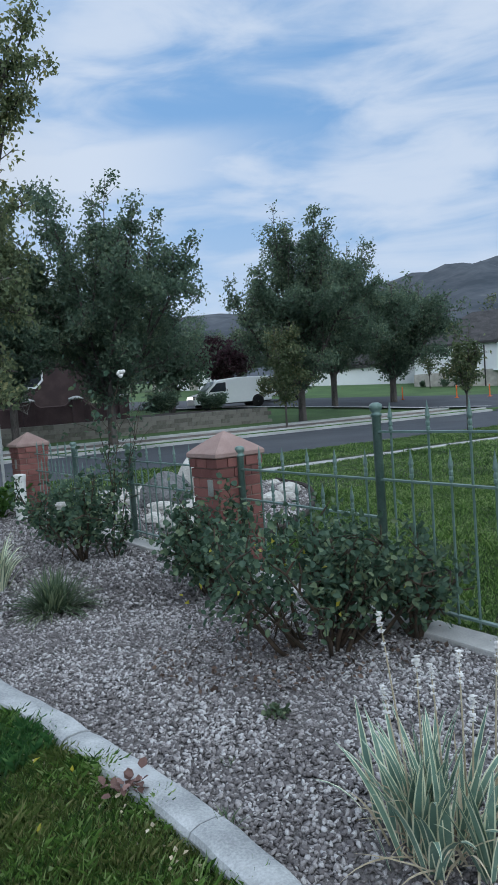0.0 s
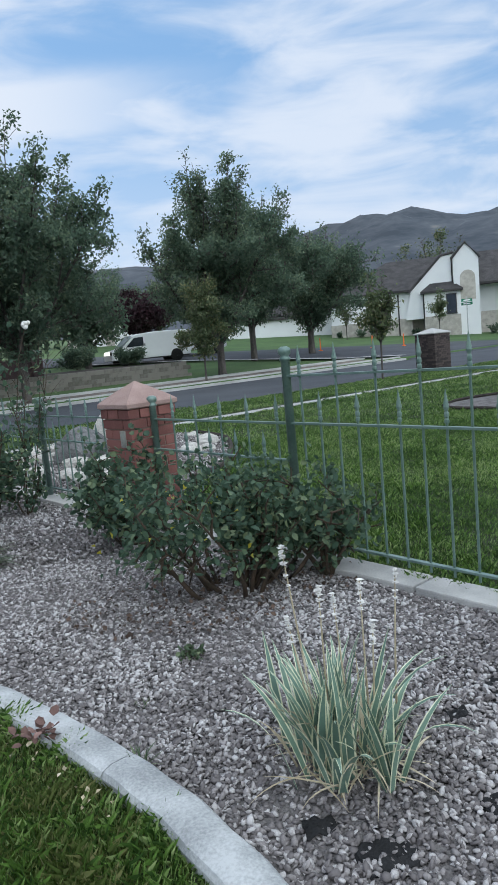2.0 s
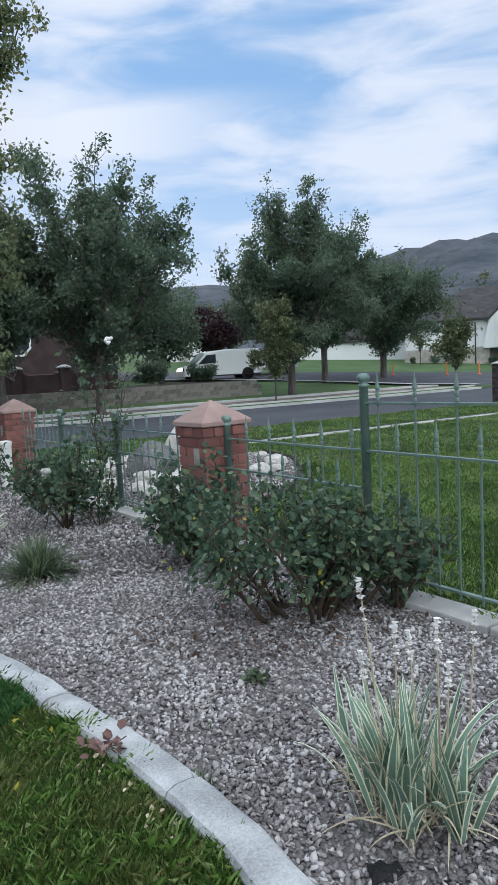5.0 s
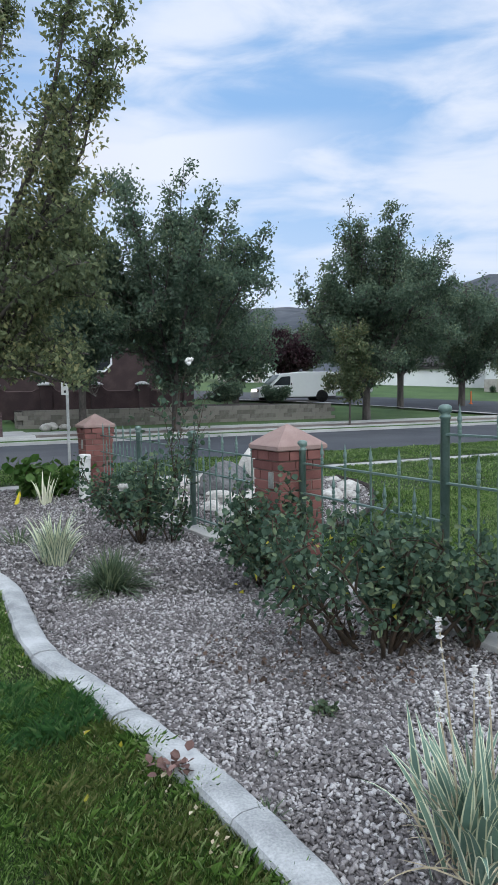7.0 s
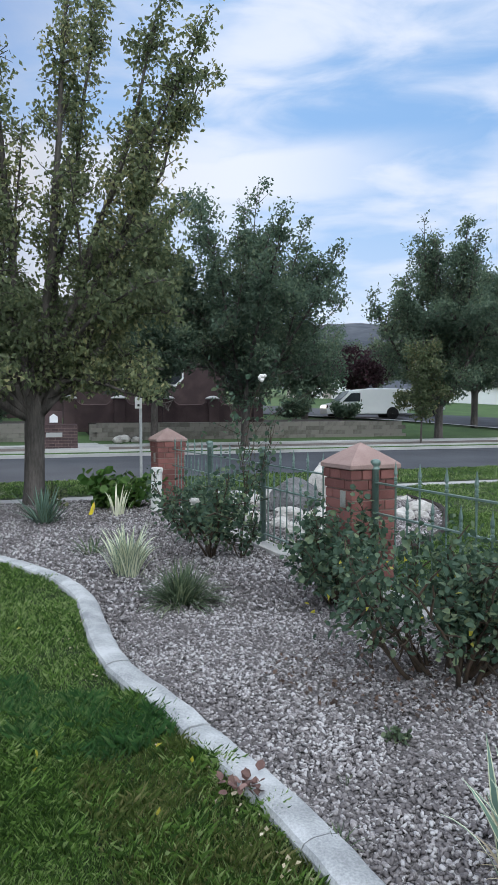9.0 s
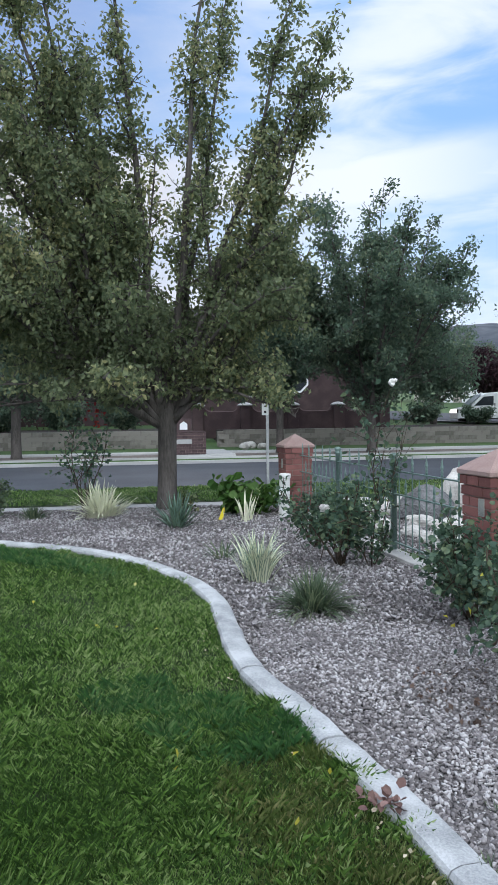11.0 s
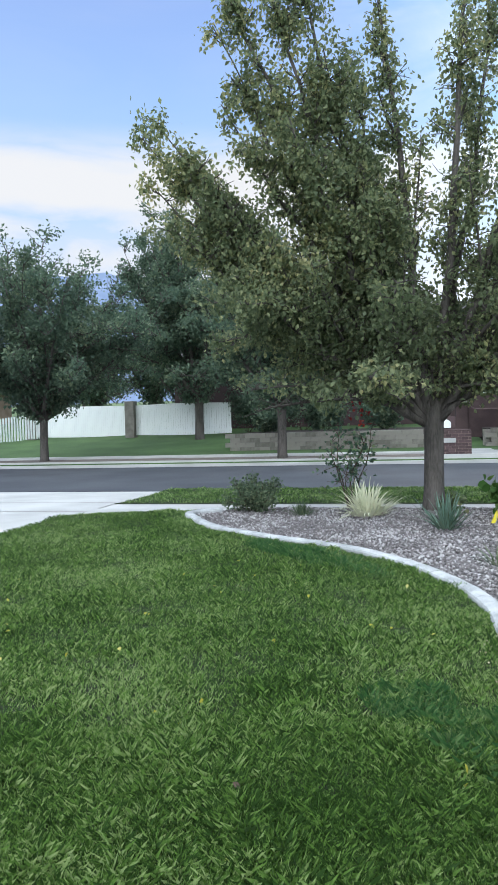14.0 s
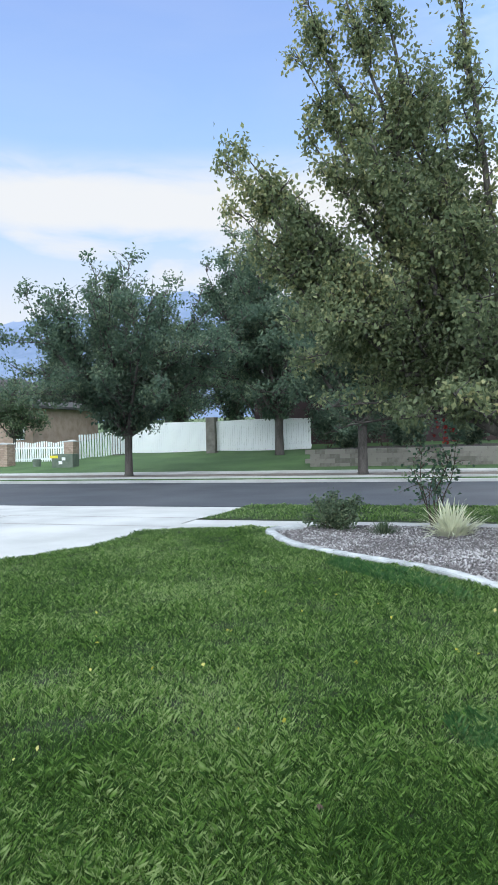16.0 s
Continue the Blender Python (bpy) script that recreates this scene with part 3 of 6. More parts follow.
def strap(rng, az, length, width, arch, lean, seg=9):
    """One strap leaf: corners and quads; outer columns are the pale margin."""
    pts = []
    ang = radians(90) - lean
    p = np.array([0.0, 0.0])
    for i in range(seg + 1):
        pts.append(p.copy())
        p = p + np.array([math.cos(ang), math.sin(ang)]) * length / seg
        ang -= arch / seg * (0.3 + 1.7 * i / seg)
    ca, sa = math.cos(az), math.sin(az)
    v = []
    for i, (r, z) in enumerate(pts):
        u = i / seg
        w = width * (0.65 + 0.5 * u if u < 0.4 else 0.85 * (1 - ((u - 0.4) / 0.6) ** 1.6) + 0.02)
        for k, fold in ((-1, 0.28), (-0.66, 0.12), (0, 0), (0.66, 0.12), (1, 0.28)):
            v.append((r * ca - sa * k * w / 2, r * sa + ca * k * w / 2, z + fold * w * 0.5))
    q, mi = [], []
    for i in range(seg):
        for k in range(4):
            a = i * 5 + k
            q.append((a, a + 1, a + 6, a + 5))
            mi.append(1 if k in (0, 3) else 0)
    return np.array(v), np.array(q), np.array(mi)


def strap_clump(name, place, count, length, width, seed, label, mats, category="plant", arch=(0.3, 1.5), lean=(0.02, 0.7), base=0.07, group="", single=False):
    """A tuft of strap leaves; single: each leaf is a part of its own."""
    rng = np.random.default_rng(seed)
    t = thing(name, Matrix.Translation(place), label, category, group)
    V, Q, I, off = [], [], [], 0
    for i in range(count):
        az = rng.uniform(0, 2 * math.pi)
        k = rng.uniform(0, 1)
        le = lean[0] + (lean[1] - lean[0]) * k
        v, q, mi = strap(rng, az, length * rng.uniform(0.6, 1.1), width * rng.uniform(0.7, 1.15), rng.uniform(*arch) * (0.4 + 0.8 * k), le)
        o = np.array([math.cos(az) * base * k + rng.normal() * base * 0.4, math.sin(az) * base * k + rng.normal() * base * 0.4, -0.015])
        if single:
            part("leaf", np_mesh("leaf", v, q, None, True, mats, mi), None, t, m=Matrix.Translation(o))
        else:
            V.append(v + o)
            Q.append(q + off)
            I.append(mi)
            off += len(v)
    if not single:
        part("leaves", np_mesh("leaves", np.vstack(V), np.vstack(Q), None, True, mats, np.concatenate(I)), None, t)
    return t


def stones(px, py, pz, r, rng, flatness=0.6):
    """Many small broken stones: corners and quads."""
    n = len(px)
    cube = np.array([(x, y, z) for x in (-1, 1) for y in (-1, 1) for z in (-1, 1)], float)
    quads = np.array([(0, 1, 3, 2), (4, 6, 7, 5), (0, 4, 5, 1), (2, 3, 7, 6), (0, 2, 6, 4), (1, 5, 7, 3)])
    v = cube[None] * rng.uniform(0.35, 1.0, (n, 8, 3))
    v[:, :, 2] *= flatness
    v[:, :, 0] *= rng.uniform(0.8, 1.35, n)[:, None]
    ax = rng.normal(size=(n, 3)) * 0.45
    a = rng.uniform(0, 2 * math.pi, n)
    c, s = np.cos(a)[:, None], np.sin(a)[:, None]
    x, y = v[:, :, 0] * c - v[:, :, 1] * s, v[:, :, 0] * s + v[:, :, 1] * c
    z = v[:, :, 2] + x * ax[:, 0:1] + y * ax[:, 1:2]
    v = np.stack([x, y, z], 2) * r[:, None, None] + np.stack([px, py, pz], 1)[:, None, :]
    q = ((np.arange(n) * 8)[:, None, None] + quads[None]).reshape(-1, 4)
    return v.reshape(-1, 3), q


def pebbles(px, py, pz, r, rng):
    """Many worn, slightly angular stones: corners and triangles."""
    n = len(px)
    ico = bmesh.new()
    bmesh.ops.create_icosphere(ico, subdivisions=1, radius=1.0)
    ball = np.array([v.co for v in ico.verts])
    tris = np.array([[v.index for v in f.verts] for f in ico.faces])
    ico.free()
    v = ball[None] * rng.uniform(0.72, 1.12, (n, len(ball), 1))
    v *= np.stack([rng.uniform(1.0, 1.55, n), rng.uniform(0.75, 1.05, n), rng.uniform(0.45, 0.8, n)], 1)[:, None, :]
    tip = rng.normal(size=(n, 2)) * 0.4
    a = rng.uniform(0, 2 * math.pi, n)
    c, s = np.cos(a)[:, None], np.sin(a)[:, None]
    x, y = v[:, :, 0] * c - v[:, :, 1] * s, v[:, :, 0] * s + v[:, :, 1] * c
    z = v[:, :, 2] + x * tip[:, 0:1] + y * tip[:, 1:2]
    v = np.stack([x, y, z], 2) * r[:, None, None] + np.stack([px, py, pz], 1)[:, None, :]
    return v.reshape(-1, 3), ((np.arange(n) * len(ball))[:, None, None] + tris[None]).reshape(-1, 3)


def blades(px, py, pz, h, w, rng):
    """Grass blades, two triangles each, bent over."""
    n = len(px)
    # blades lie over in swathes, with some going any way
    a = 2.1 * np.sin(px * 1.7 + 1.3 * np.sin(py * 1.1)) + 1.9 * np.sin(py * 2.3 + 1.1 * np.sin(px * 1.9)) + rng.normal(size=n) * 2.2
    bend = rng.uniform(0.15, 0.9, n) * h
    wx, wy = -np.sin(a) * w / 2, np.cos(a) * w / 2
    dx, dy = np.cos(a), np.sin(a)
    v = np.empty((n, 4, 3))
    v[:, 0] = np.stack([px - wx, py - wy, pz], 1)
    v[:, 1] = np.stack([px + wx, py + wy, pz], 1)
    v[:, 2] = np.stack([px + dx * bend * 0.35 + wx * 0.8, py + dy * bend * 0.35 + wy * 0.8, pz + h * 0.6], 1)
    v[:, 3] = np.stack([px + dx * bend, py + dy * bend, pz + h * rng.uniform(0.75, 1.0, n)], 1)
    b = (np.arange(n) * 4)[:, None]
    t = np.concatenate([b + np.array([0, 1, 2]), b + np.array([0, 2, 3])], 1).reshape(-1, 3)
    return v.reshape(-1, 3), t


def grass(name, poly, zone, dens, h, w, seed, label, ground=0.0, far=None, mat=None):
    """Grass over the part of poly that lies in the zone (x0, x1, y0, y1)."""
    rng = np.random.default_rng(seed)
    x0, x1, y0, y1 = zone
    n = int((x1 - x0) * (y1 - y0) * dens)
    px, py = rng.uniform(x0, x1, n), rng.uniform(y0, y1, n)
    keep = inside(px, py, poly)
    if far:
        keep &= far(px, py, rng)
    px, py = px[keep], py[keep]
    tuft = 0.8 + 0.25 * np.sin(px * 5.1 + 2 * np.sin(py * 3.3)) * np.sin(py * 4.3 + np.sin(px * 2.7))
    # little clumps, a hand's width and a finger's width across
    for cell, amp in ((0.13, 0.4), (0.045, 0.35)):
        g = rng.uniform(-1, 1, (128, 128))
        gx, gy = px / cell, py / cell
        ix, iy = np.floor(gx).astype(int), np.floor(gy).astype(int)
        fx, fy = gx - ix, gy - iy
        tuft = tuft * (1 + amp * (g[ix % 128, iy % 128] * (1 - fx) * (1 - fy) + g[(ix + 1) % 128, iy % 128] * fx * (1 - fy) + g[ix % 128, (iy + 1) % 128] * (1 - fx) * fy + g[(ix + 1) % 128, (iy + 1) % 128] * fx * fy))
    hh = h * np.clip(tuft, 0.3, 1.4) * rng.uniform(0.5, 1.35, len(px))
    v, t = blades(px, py, np.full(len(px), ground) if not callable(ground) else ground(px, py), hh, w * rng.uniform(0.7, 1.3, len(px)), rng)
    return tagged(new(name, np_mesh(name, v, t, mat or M_BLADE)), label, "grass", kind="stuff")

# ---- ground, street, walks ----
PROFILE_N = [-600, 10.2, 11.4, 14.6, 15.1, 23.6, 23.95, 27.6, 60, 130, 700]
PROFILE_Z = [-0.1, -0.1, -0.08, -0.2, -0.42, -0.42, -0.06, 0.03, 2.6, 6.0, 9.0]


def ground_z(n):
    return float(np.interp(n, PROFILE_N, PROFILE_Z))


def ribbon(name, a, b, off, mat, label, category, kind="structure", thick=0.0):
    """A strip between two lines of (s, n) places, laid on the ground's slope."""
    bm = bmesh.new()
    A, B = spline(a, 1.0) if len(a) > 2 else np.linspace(a[0], a[1], 40), None
    B = np.array([np.interp(np.linspace(0, 1, len(A)), np.linspace(0, 1, 200), np.interp(np.linspace(0, 1, 200), np.linspace(0, 1, len(b)), np.array(b)[:, k])) for k in (0, 1)]).T
    prev = None
    for (s1, n1), (s2, n2) in zip(A, B):
        row = []
        for u in np.linspace(0, 1, 5):
            s, n = s1 + (s2 - s1) * u, n1 + (n2 - n1) * u
            z = off(s, n) if callable(off) else ground_z(n) + off
            row.append(bm.verts.new(st(s, n, z)))
        if prev:
            for i in range(4):
                bm.faces.new((prev[i], row[i], row[i + 1], prev[i + 1]))
        prev = row
    bmesh.ops.recalc_face_normals(bm, faces=bm.faces)
    if sum(f.normal.z for f in bm.faces) < 0:
        bmesh.ops.reverse_faces(bm, faces=bm.faces)
    return tagged(new(name, mesh_of(bm, name, mat)), label, category, kind=kind)


bm = bmesh.new()
ns = sorted(set([-600, -200, -60, -20, 0, 5] + PROFILE_N[1:] + list(range(28, 60, 4)) + list(range(60, 131, 14)) + [200, 400]))
ss = [-700, -300, -120, -60, -40, -20, -10, 0, 10, 20, 30, 40, 60, 120, 300, 700]
grid = [[bm.verts.new(st(s, n, ground_z(n))) for s in ss] for n in ns]
for i in range(len(ns) - 1):
    for j in range(len(ss) - 1):
        bm.faces.new((grid[i][j], grid[i][j + 1], grid[i + 1][j + 1], grid[i + 1][j]))
tagged(new("ground", mesh_of(bm, "ground", M_GROUND)), "grass-covered ground rising gently beyond the street", "ground", kind="structure")


def strip(name, s0, s1, n0, n1, z, mat, label, category, thick=0.12):
    bm = bmesh.new()
    box(bm, ((s0 + s1) / 2, (n0 + n1) / 2, z - thick / 2), (s1 - s0, n1 - n0, thick))
    ob = new(name, mesh_of(bm, name, mat))
    ob.matrix_world = Matrix.Rotation(TH, 4, "Z")
    return tagged(ob, label, category, kind="structure")


strip("road", -220, 260, 15.05, 23.62, -0.2, M_ASPHALT, "dark asphalt residential street", "road", 0.3)
strip("gutter_near", -5.3, 260, 14.78, 15.06, -0.16, M_CONCRETE, "pale concrete kerb along the street", "kerb", 0.3)
strip("gutter_far", -220, 28.5, 23.6, 24.0, -0.1, M_CONCRETE, "pale concrete gutter along the street", "kerb", 0.3)
strip("kerb_far", -220, 28.5, 24.0, 24.18, 0.01, M_CONCRETE, "pale concrete kerb along the street", "kerb", 0.3)
strip("kerb_far_east", 42, 260, 23.6, 24.1, -0.02, M_CONCRETE, "pale concrete kerb along the street", "kerb", 0.3)
strip("verge_far", -220, 27, 24.18, 26.1, 0.0, M_DIRT, "bare earth verge with thin grass", "verge", 0.2)
strip("pavement_far", -220, 28, 26.1, 27.35, 0.06, M_CONCRETE, "pale concrete pavement beyond the street", "pavement", 0.2)
ribbon("side_road", [(29.0, 23.6), (28.6, 26), (26.5, 30), (22.5, 36), (8, 45.5), (-10, 50)], [(46, 23.6), (41.5, 29.5), (36.5, 33.2), (31, 38.0), (15, 52), (-8, 59)], lambda s, n: max(ground_z(n) + 0.06, -0.2), M_ASPHALT, "grey asphalt side road climbing away", "road")
ribbon("side_kerb", [(28.5, 24.0), (28.1, 26), (26.0, 30), (22.0, 36), (16, 40.5)], [(29.0, 24.0), (28.6, 26.2), (26.5, 30.2), (22.5, 36.2), (16.4, 40.9)], lambda s, n: max(ground_z(n) + 0.12, 0.0), M_CONCRETE, "pale concrete kerb round the corner", "kerb")

# our sidewalk, verge, driveway
SIDE0, SIDE1 = 10.3, 11.0
strip("pavement", -5.3, 260, SIDE0, SIDE1, -0.02, M_CONCRETE, "narrow pale concrete pavement", "pavement")
ribbon("verge", [(-5.2, SIDE1), (240, SIDE1)], [(-5.5, 14.8), (240, 14.8)], lambda s, n: -0.01 - 0.03 * (n - SIDE1), M_SOIL, "mown grass verge beside the street", "verge")
CURB_LINE = [(-6.72, 7.75), (-6.9, 7.25), (-6.5, 6.85), (-5.6, 6.3), (-4.6, 6.06), (-3.8, 5.94), (-3.1, 5.72), (-2.4, 5.3), (-1.85, 4.82), (-1.48, 4.32), (-1.22, 3.75), (-0.99, 3.25),
             (-0.78, 2.91), (-0.52, 2.6), (-0.28, 2.28), (-0.07, 2.0), (0.1, 1.76), (0.24, 1.53), (0.36, 1.3), (0.5, 0.95), (0.62, 0.5), (0.7, 0.0), (0.75, -0.6), (0.78, -1.6)]
DRIVE_EDGE = [(-8.2, -3.0), (-8.05, 2.6), (-7.98, 3.9), (-8.06, 4.75), (-8.3, 5.45), (-8.6, 5.95), (-8.65, 6.32), (-8.3, 6.91), (-7.63, 7.37), (-7.07, 7.63)]
lawn_poly = CURB_LINE + [(0.8, -3.0)] + DRIVE_EDGE
flat("lawn", lawn_poly, 0.015, M_SOIL, "lush mown green lawn", "lawn")
drive = [tuple(st(-5.3, SIDE1)[:2]), tuple(st(-5.3, SIDE0)[:2]), tuple(st(-2.9, SIDE0)[:2]), CURB_LINE[0], *DRIVE_EDGE[::-1], (-15.5, -3.0), tuple(st(-17, 8)[:2]), tuple(st(-17, SIDE1)[:2])]
flat("driveway", drive, -0.005, M_CONCRETE, "pale swept concrete driveway", "driveway")
ribbon("driveway_apron", [(-17.0, SIDE1), (-5.3, SIDE1)], [(-17.0, 15.1), (-5.3, 15.1)], lambda s, n: -0.005 - 0.052 * (n - SIDE1), M_CONCRETE, "pale concrete driveway apron sloping to the street", "driveway")
for k, (p0, p1) in enumerate([((-5.3, 11.1), (-17, 11.1)), ((-5.3, 9.9), (-17, 9.9)), ((-9.5, 4.0), (-9.5, 11.1))]):
    bm = bmesh.new()
    a, b = st(*p0), st(*p1)
    v = (b - a).normalized().cross(Vector((0, 0, 1))) * 0.012
    bm.faces.new([bm.verts.new(q + Vector((0, 0, 0.0))) for q in (a - v, b - v, b + v, a + v)])
    ob = new("driveway_joint", mesh_of(bm, "driveway_joint", M_DIRT))
    ob.location.z = 0.0
    tagged(ob, "dark joint across the concrete driveway", "joint", kind="structure")

# the fence's line, and the gravel bed between it and the curb
FA, FD = Vector((-0.22, 6.37, 0)), Vector((0.485, -0.875, 0)).normalized()
FENCE = Matrix.Translation(FA) @ Matrix.Rotation(math.atan2(FD.y, FD.x), 4, "Z")


def on_fence(s, off=0.0, z=0.0):
    return FENCE @ Vector((s, off, z))


bed_poly = CURB_LINE + [(0.8, -3.0), tuple(on_fence(9.5)[:2]), tuple(on_fence(-3.9)[:2]), tuple(st(1.8, SIDE0)[:2]), tuple(st(-2.9, SIDE0)[:2])]
flat("gravel_bed", bed_poly, 0.0, M_BED, "grey gravel planting bed", "ground")
yard_poly = [tuple(on_fence(-3.9)[:2]), tuple(on_fence(9.5)[:2]), (6, -3), (40, -3), tuple(st(60, SIDE0)[:2]), tuple(st(2.2, SIDE0)[:2])]
flat("side_lawn", yard_poly, 0.012, M_SOIL, "mown green lawn behind the fence", "lawn")

# landscape curb, cast in lengths with tooled joints
curb = thing("landscape_curb", Matrix.Identity(4), "pale cast concrete landscape curb between lawn and gravel", "curb", kind="structure")
line = spline(CURB_LINE, 0.06)
along = np.concatenate([[0], np.cumsum(np.linalg.norm(np.diff(line, axis=0), axis=1))])
mark = along[np.argmin(np.linalg.norm(line - np.array((-0.3, 2.36)), axis=1))]
cuts = [0.0] + [c for c in np.arange(mark % 0.87, along[-1], 0.87) if c > 0.2] + [along[-1]]
PROFILE = [(-0.06, -0.05), (-0.062, 0.05), (-0.052, 0.067), (-0.02, 0.077), (0.035, 0.075), (0.068, 0.066), (0.085, 0.045), (0.088, -0.05)]
rng = np.random.default_rng(5)
for c0, c1 in zip(cuts, cuts[1:]):
    q = np.linspace(c0 + 0.004, c1 - 0.004, max(4, int((c1 - c0) / 0.07)))
    xs, ys = np.interp(q, along, line[:, 0]), np.interp(q, along, line[:, 1])
    bm = bmesh.new()
    rows = []
    dz = rng.uniform(-0.006, 0.006)
    for i in range(len(q)):
        j0, j1 = max(i - 1, 0), min(i + 1, len(q) - 1)
        t = Vector((xs[j1] - xs[j0], ys[j1] - ys[j0], 0)).normalized()
        nrm = Vector((-t.y, t.x, 0))
        end = 0.004 if i in (0, len(q) - 1) else 0.0
        wob = 0.0015 * math.sin(q[i] * 23) + 0.001 * math.sin(q[i] * 61)
        rows.append([bm.verts.new(Vector((xs[i], ys[i], max(z - end, -0.05) + dz + (wob if z > 0 else 0))) + nrm * (x + wob)) for x, z in PROFILE])
    for a, b in zip(rows, rows[1:]):
        for k in range(len(PROFILE) - 1):
            bm.faces.new((a[k], b[k], b[k + 1], a[k + 1]))
    bm.faces.new(rows[0])
    bm.faces.new(rows[-1][::-1])
    bmesh.ops.recalc_face_normals(bm, faces=bm.faces)
    part("curb_length", bm, M_CURB, curb)

# fence footing
footing = thing("fence_footing", FENCE, "weathered concrete footing under the fence", "footing", kind="structure")
for a, b in ((-3.2, -1.72), (-1.71, -0.2), (-0.19, 1.3), (1.78, 3.3), (3.31, 4.2), (4.21, 5.8), (5.81, 8.5)):
    bm = bmesh.new()
    box(bm, ((a + b) / 2, -0.02, -0.01), (b - a - 0.005, 0.2, 0.11), 0.01)
    part("footing_length", bm, M_KERB, footing)


# ---- the fence ----
def picket_mesh(h):
    bm = bmesh.new()
    w = 0.005
    box(bm, (0, 0, (h - 0.1 + 0.09) / 2), (2 * w, 2 * w, h - 0.1 - 0.09))
    lathe(bm, [(0.007, h - 0.17), (0.0125, h - 0.165), (0.0125, h - 0.15), (0.008, h - 0.143), (0.0125, h - 0.136), (0.0125, h - 0.12), (0.008, h - 0.11), (0.015, h - 0.088), (0.0105, h - 0.06), (0.006, h - 0.035), (0.0015, h)], 8)
    return mesh_of(bm, "picket", M_FENCE)


def post_mesh(h):
    bm = bmesh.new()
    lathe(bm, [(0.027, 0.0), (0.027, h - 0.09), (0.034, h - 0.085), (0.034, h - 0.07), (0.024, h - 0.062), (0.037, h - 0.045), (0.04, h - 0.028), (0.036, h - 0.012), (0.018, h)], 14)
    return mesh_of(bm, "post", M_FENCE, True)


PICK = {h: picket_mesh(h) for h in (1.03, 0.8, 1.31, 1.04)}
POST = {h: post_mesh(h) for h in (1.03, 1.31)}


def fence_panel(s0, s1, rails, tall, short, post_at, post_h, label, start=None):
    t = thing("fence_panel", FENCE @ Matrix.Translation((s0, 0, 0)), label, "fence", "fence panels")
    for z in rails + [0.135]:
        bm = bmesh.new()
        box(bm, ((s1 - s0) / 2, 0, z), (s1 - s0 - 0.02, 0.03, 0.013), 0.002)
        part("rail", bm, M_FENCE, t)
    k, x = 0, (start if start is not None else s0 + 0.11) - s0
    while x < s1 - s0 - 0.04:
        part("picket", PICK[tall if k % 2 == 0 else short], None, t, m=Matrix.Translation((x, 0, 0)))
        x += 0.1375
        k += 1
    for x, h in zip(post_at, post_h):
        part("post", POST[h], None, t, m=Matrix.Translation((x - s0, 0, 0.06)) @ Matrix.Diagonal((1, 1, (h - 0.06) / h, 1)))
    return t


LOW = "low green painted metal fence panel with spear finials"
fence_panel(-3.2, -1.72, [0.85, 0.62], 1.03, 0.8, [-1.72], [1.03], LOW)
fence_panel(-1.72, -0.16, [0.85, 0.62], 1.03, 0.8, [-0.16], [1.03], LOW)
fence_panel(-0.16, 1.34, [0.85, 0.62], 1.03, 0.8, [], [], LOW)
fence_panel(1.83, 3.3, [0.85, 0.62], 1.03, 0.8, [1.83, 3.3], [1.03, 1.31], LOW[:-21] + " ending at a ball-topped post", 2.085)
TALL = "tall green painted metal fence panel with staggered spear finials"
fence_panel(3.3, 4.95, [1.135, 0.85], 1.31, 1.04, [4.95], [1.31], TALL, 3.41)
fence_panel(4.95, 6.6, [1.135, 0.85], 1.31, 1.04, [6.6], [1.31], TALL)
fence_panel(6.6, 8.25, [1.135, 0.85], 1.31, 1.04, [8.25], [1.31], TALL)


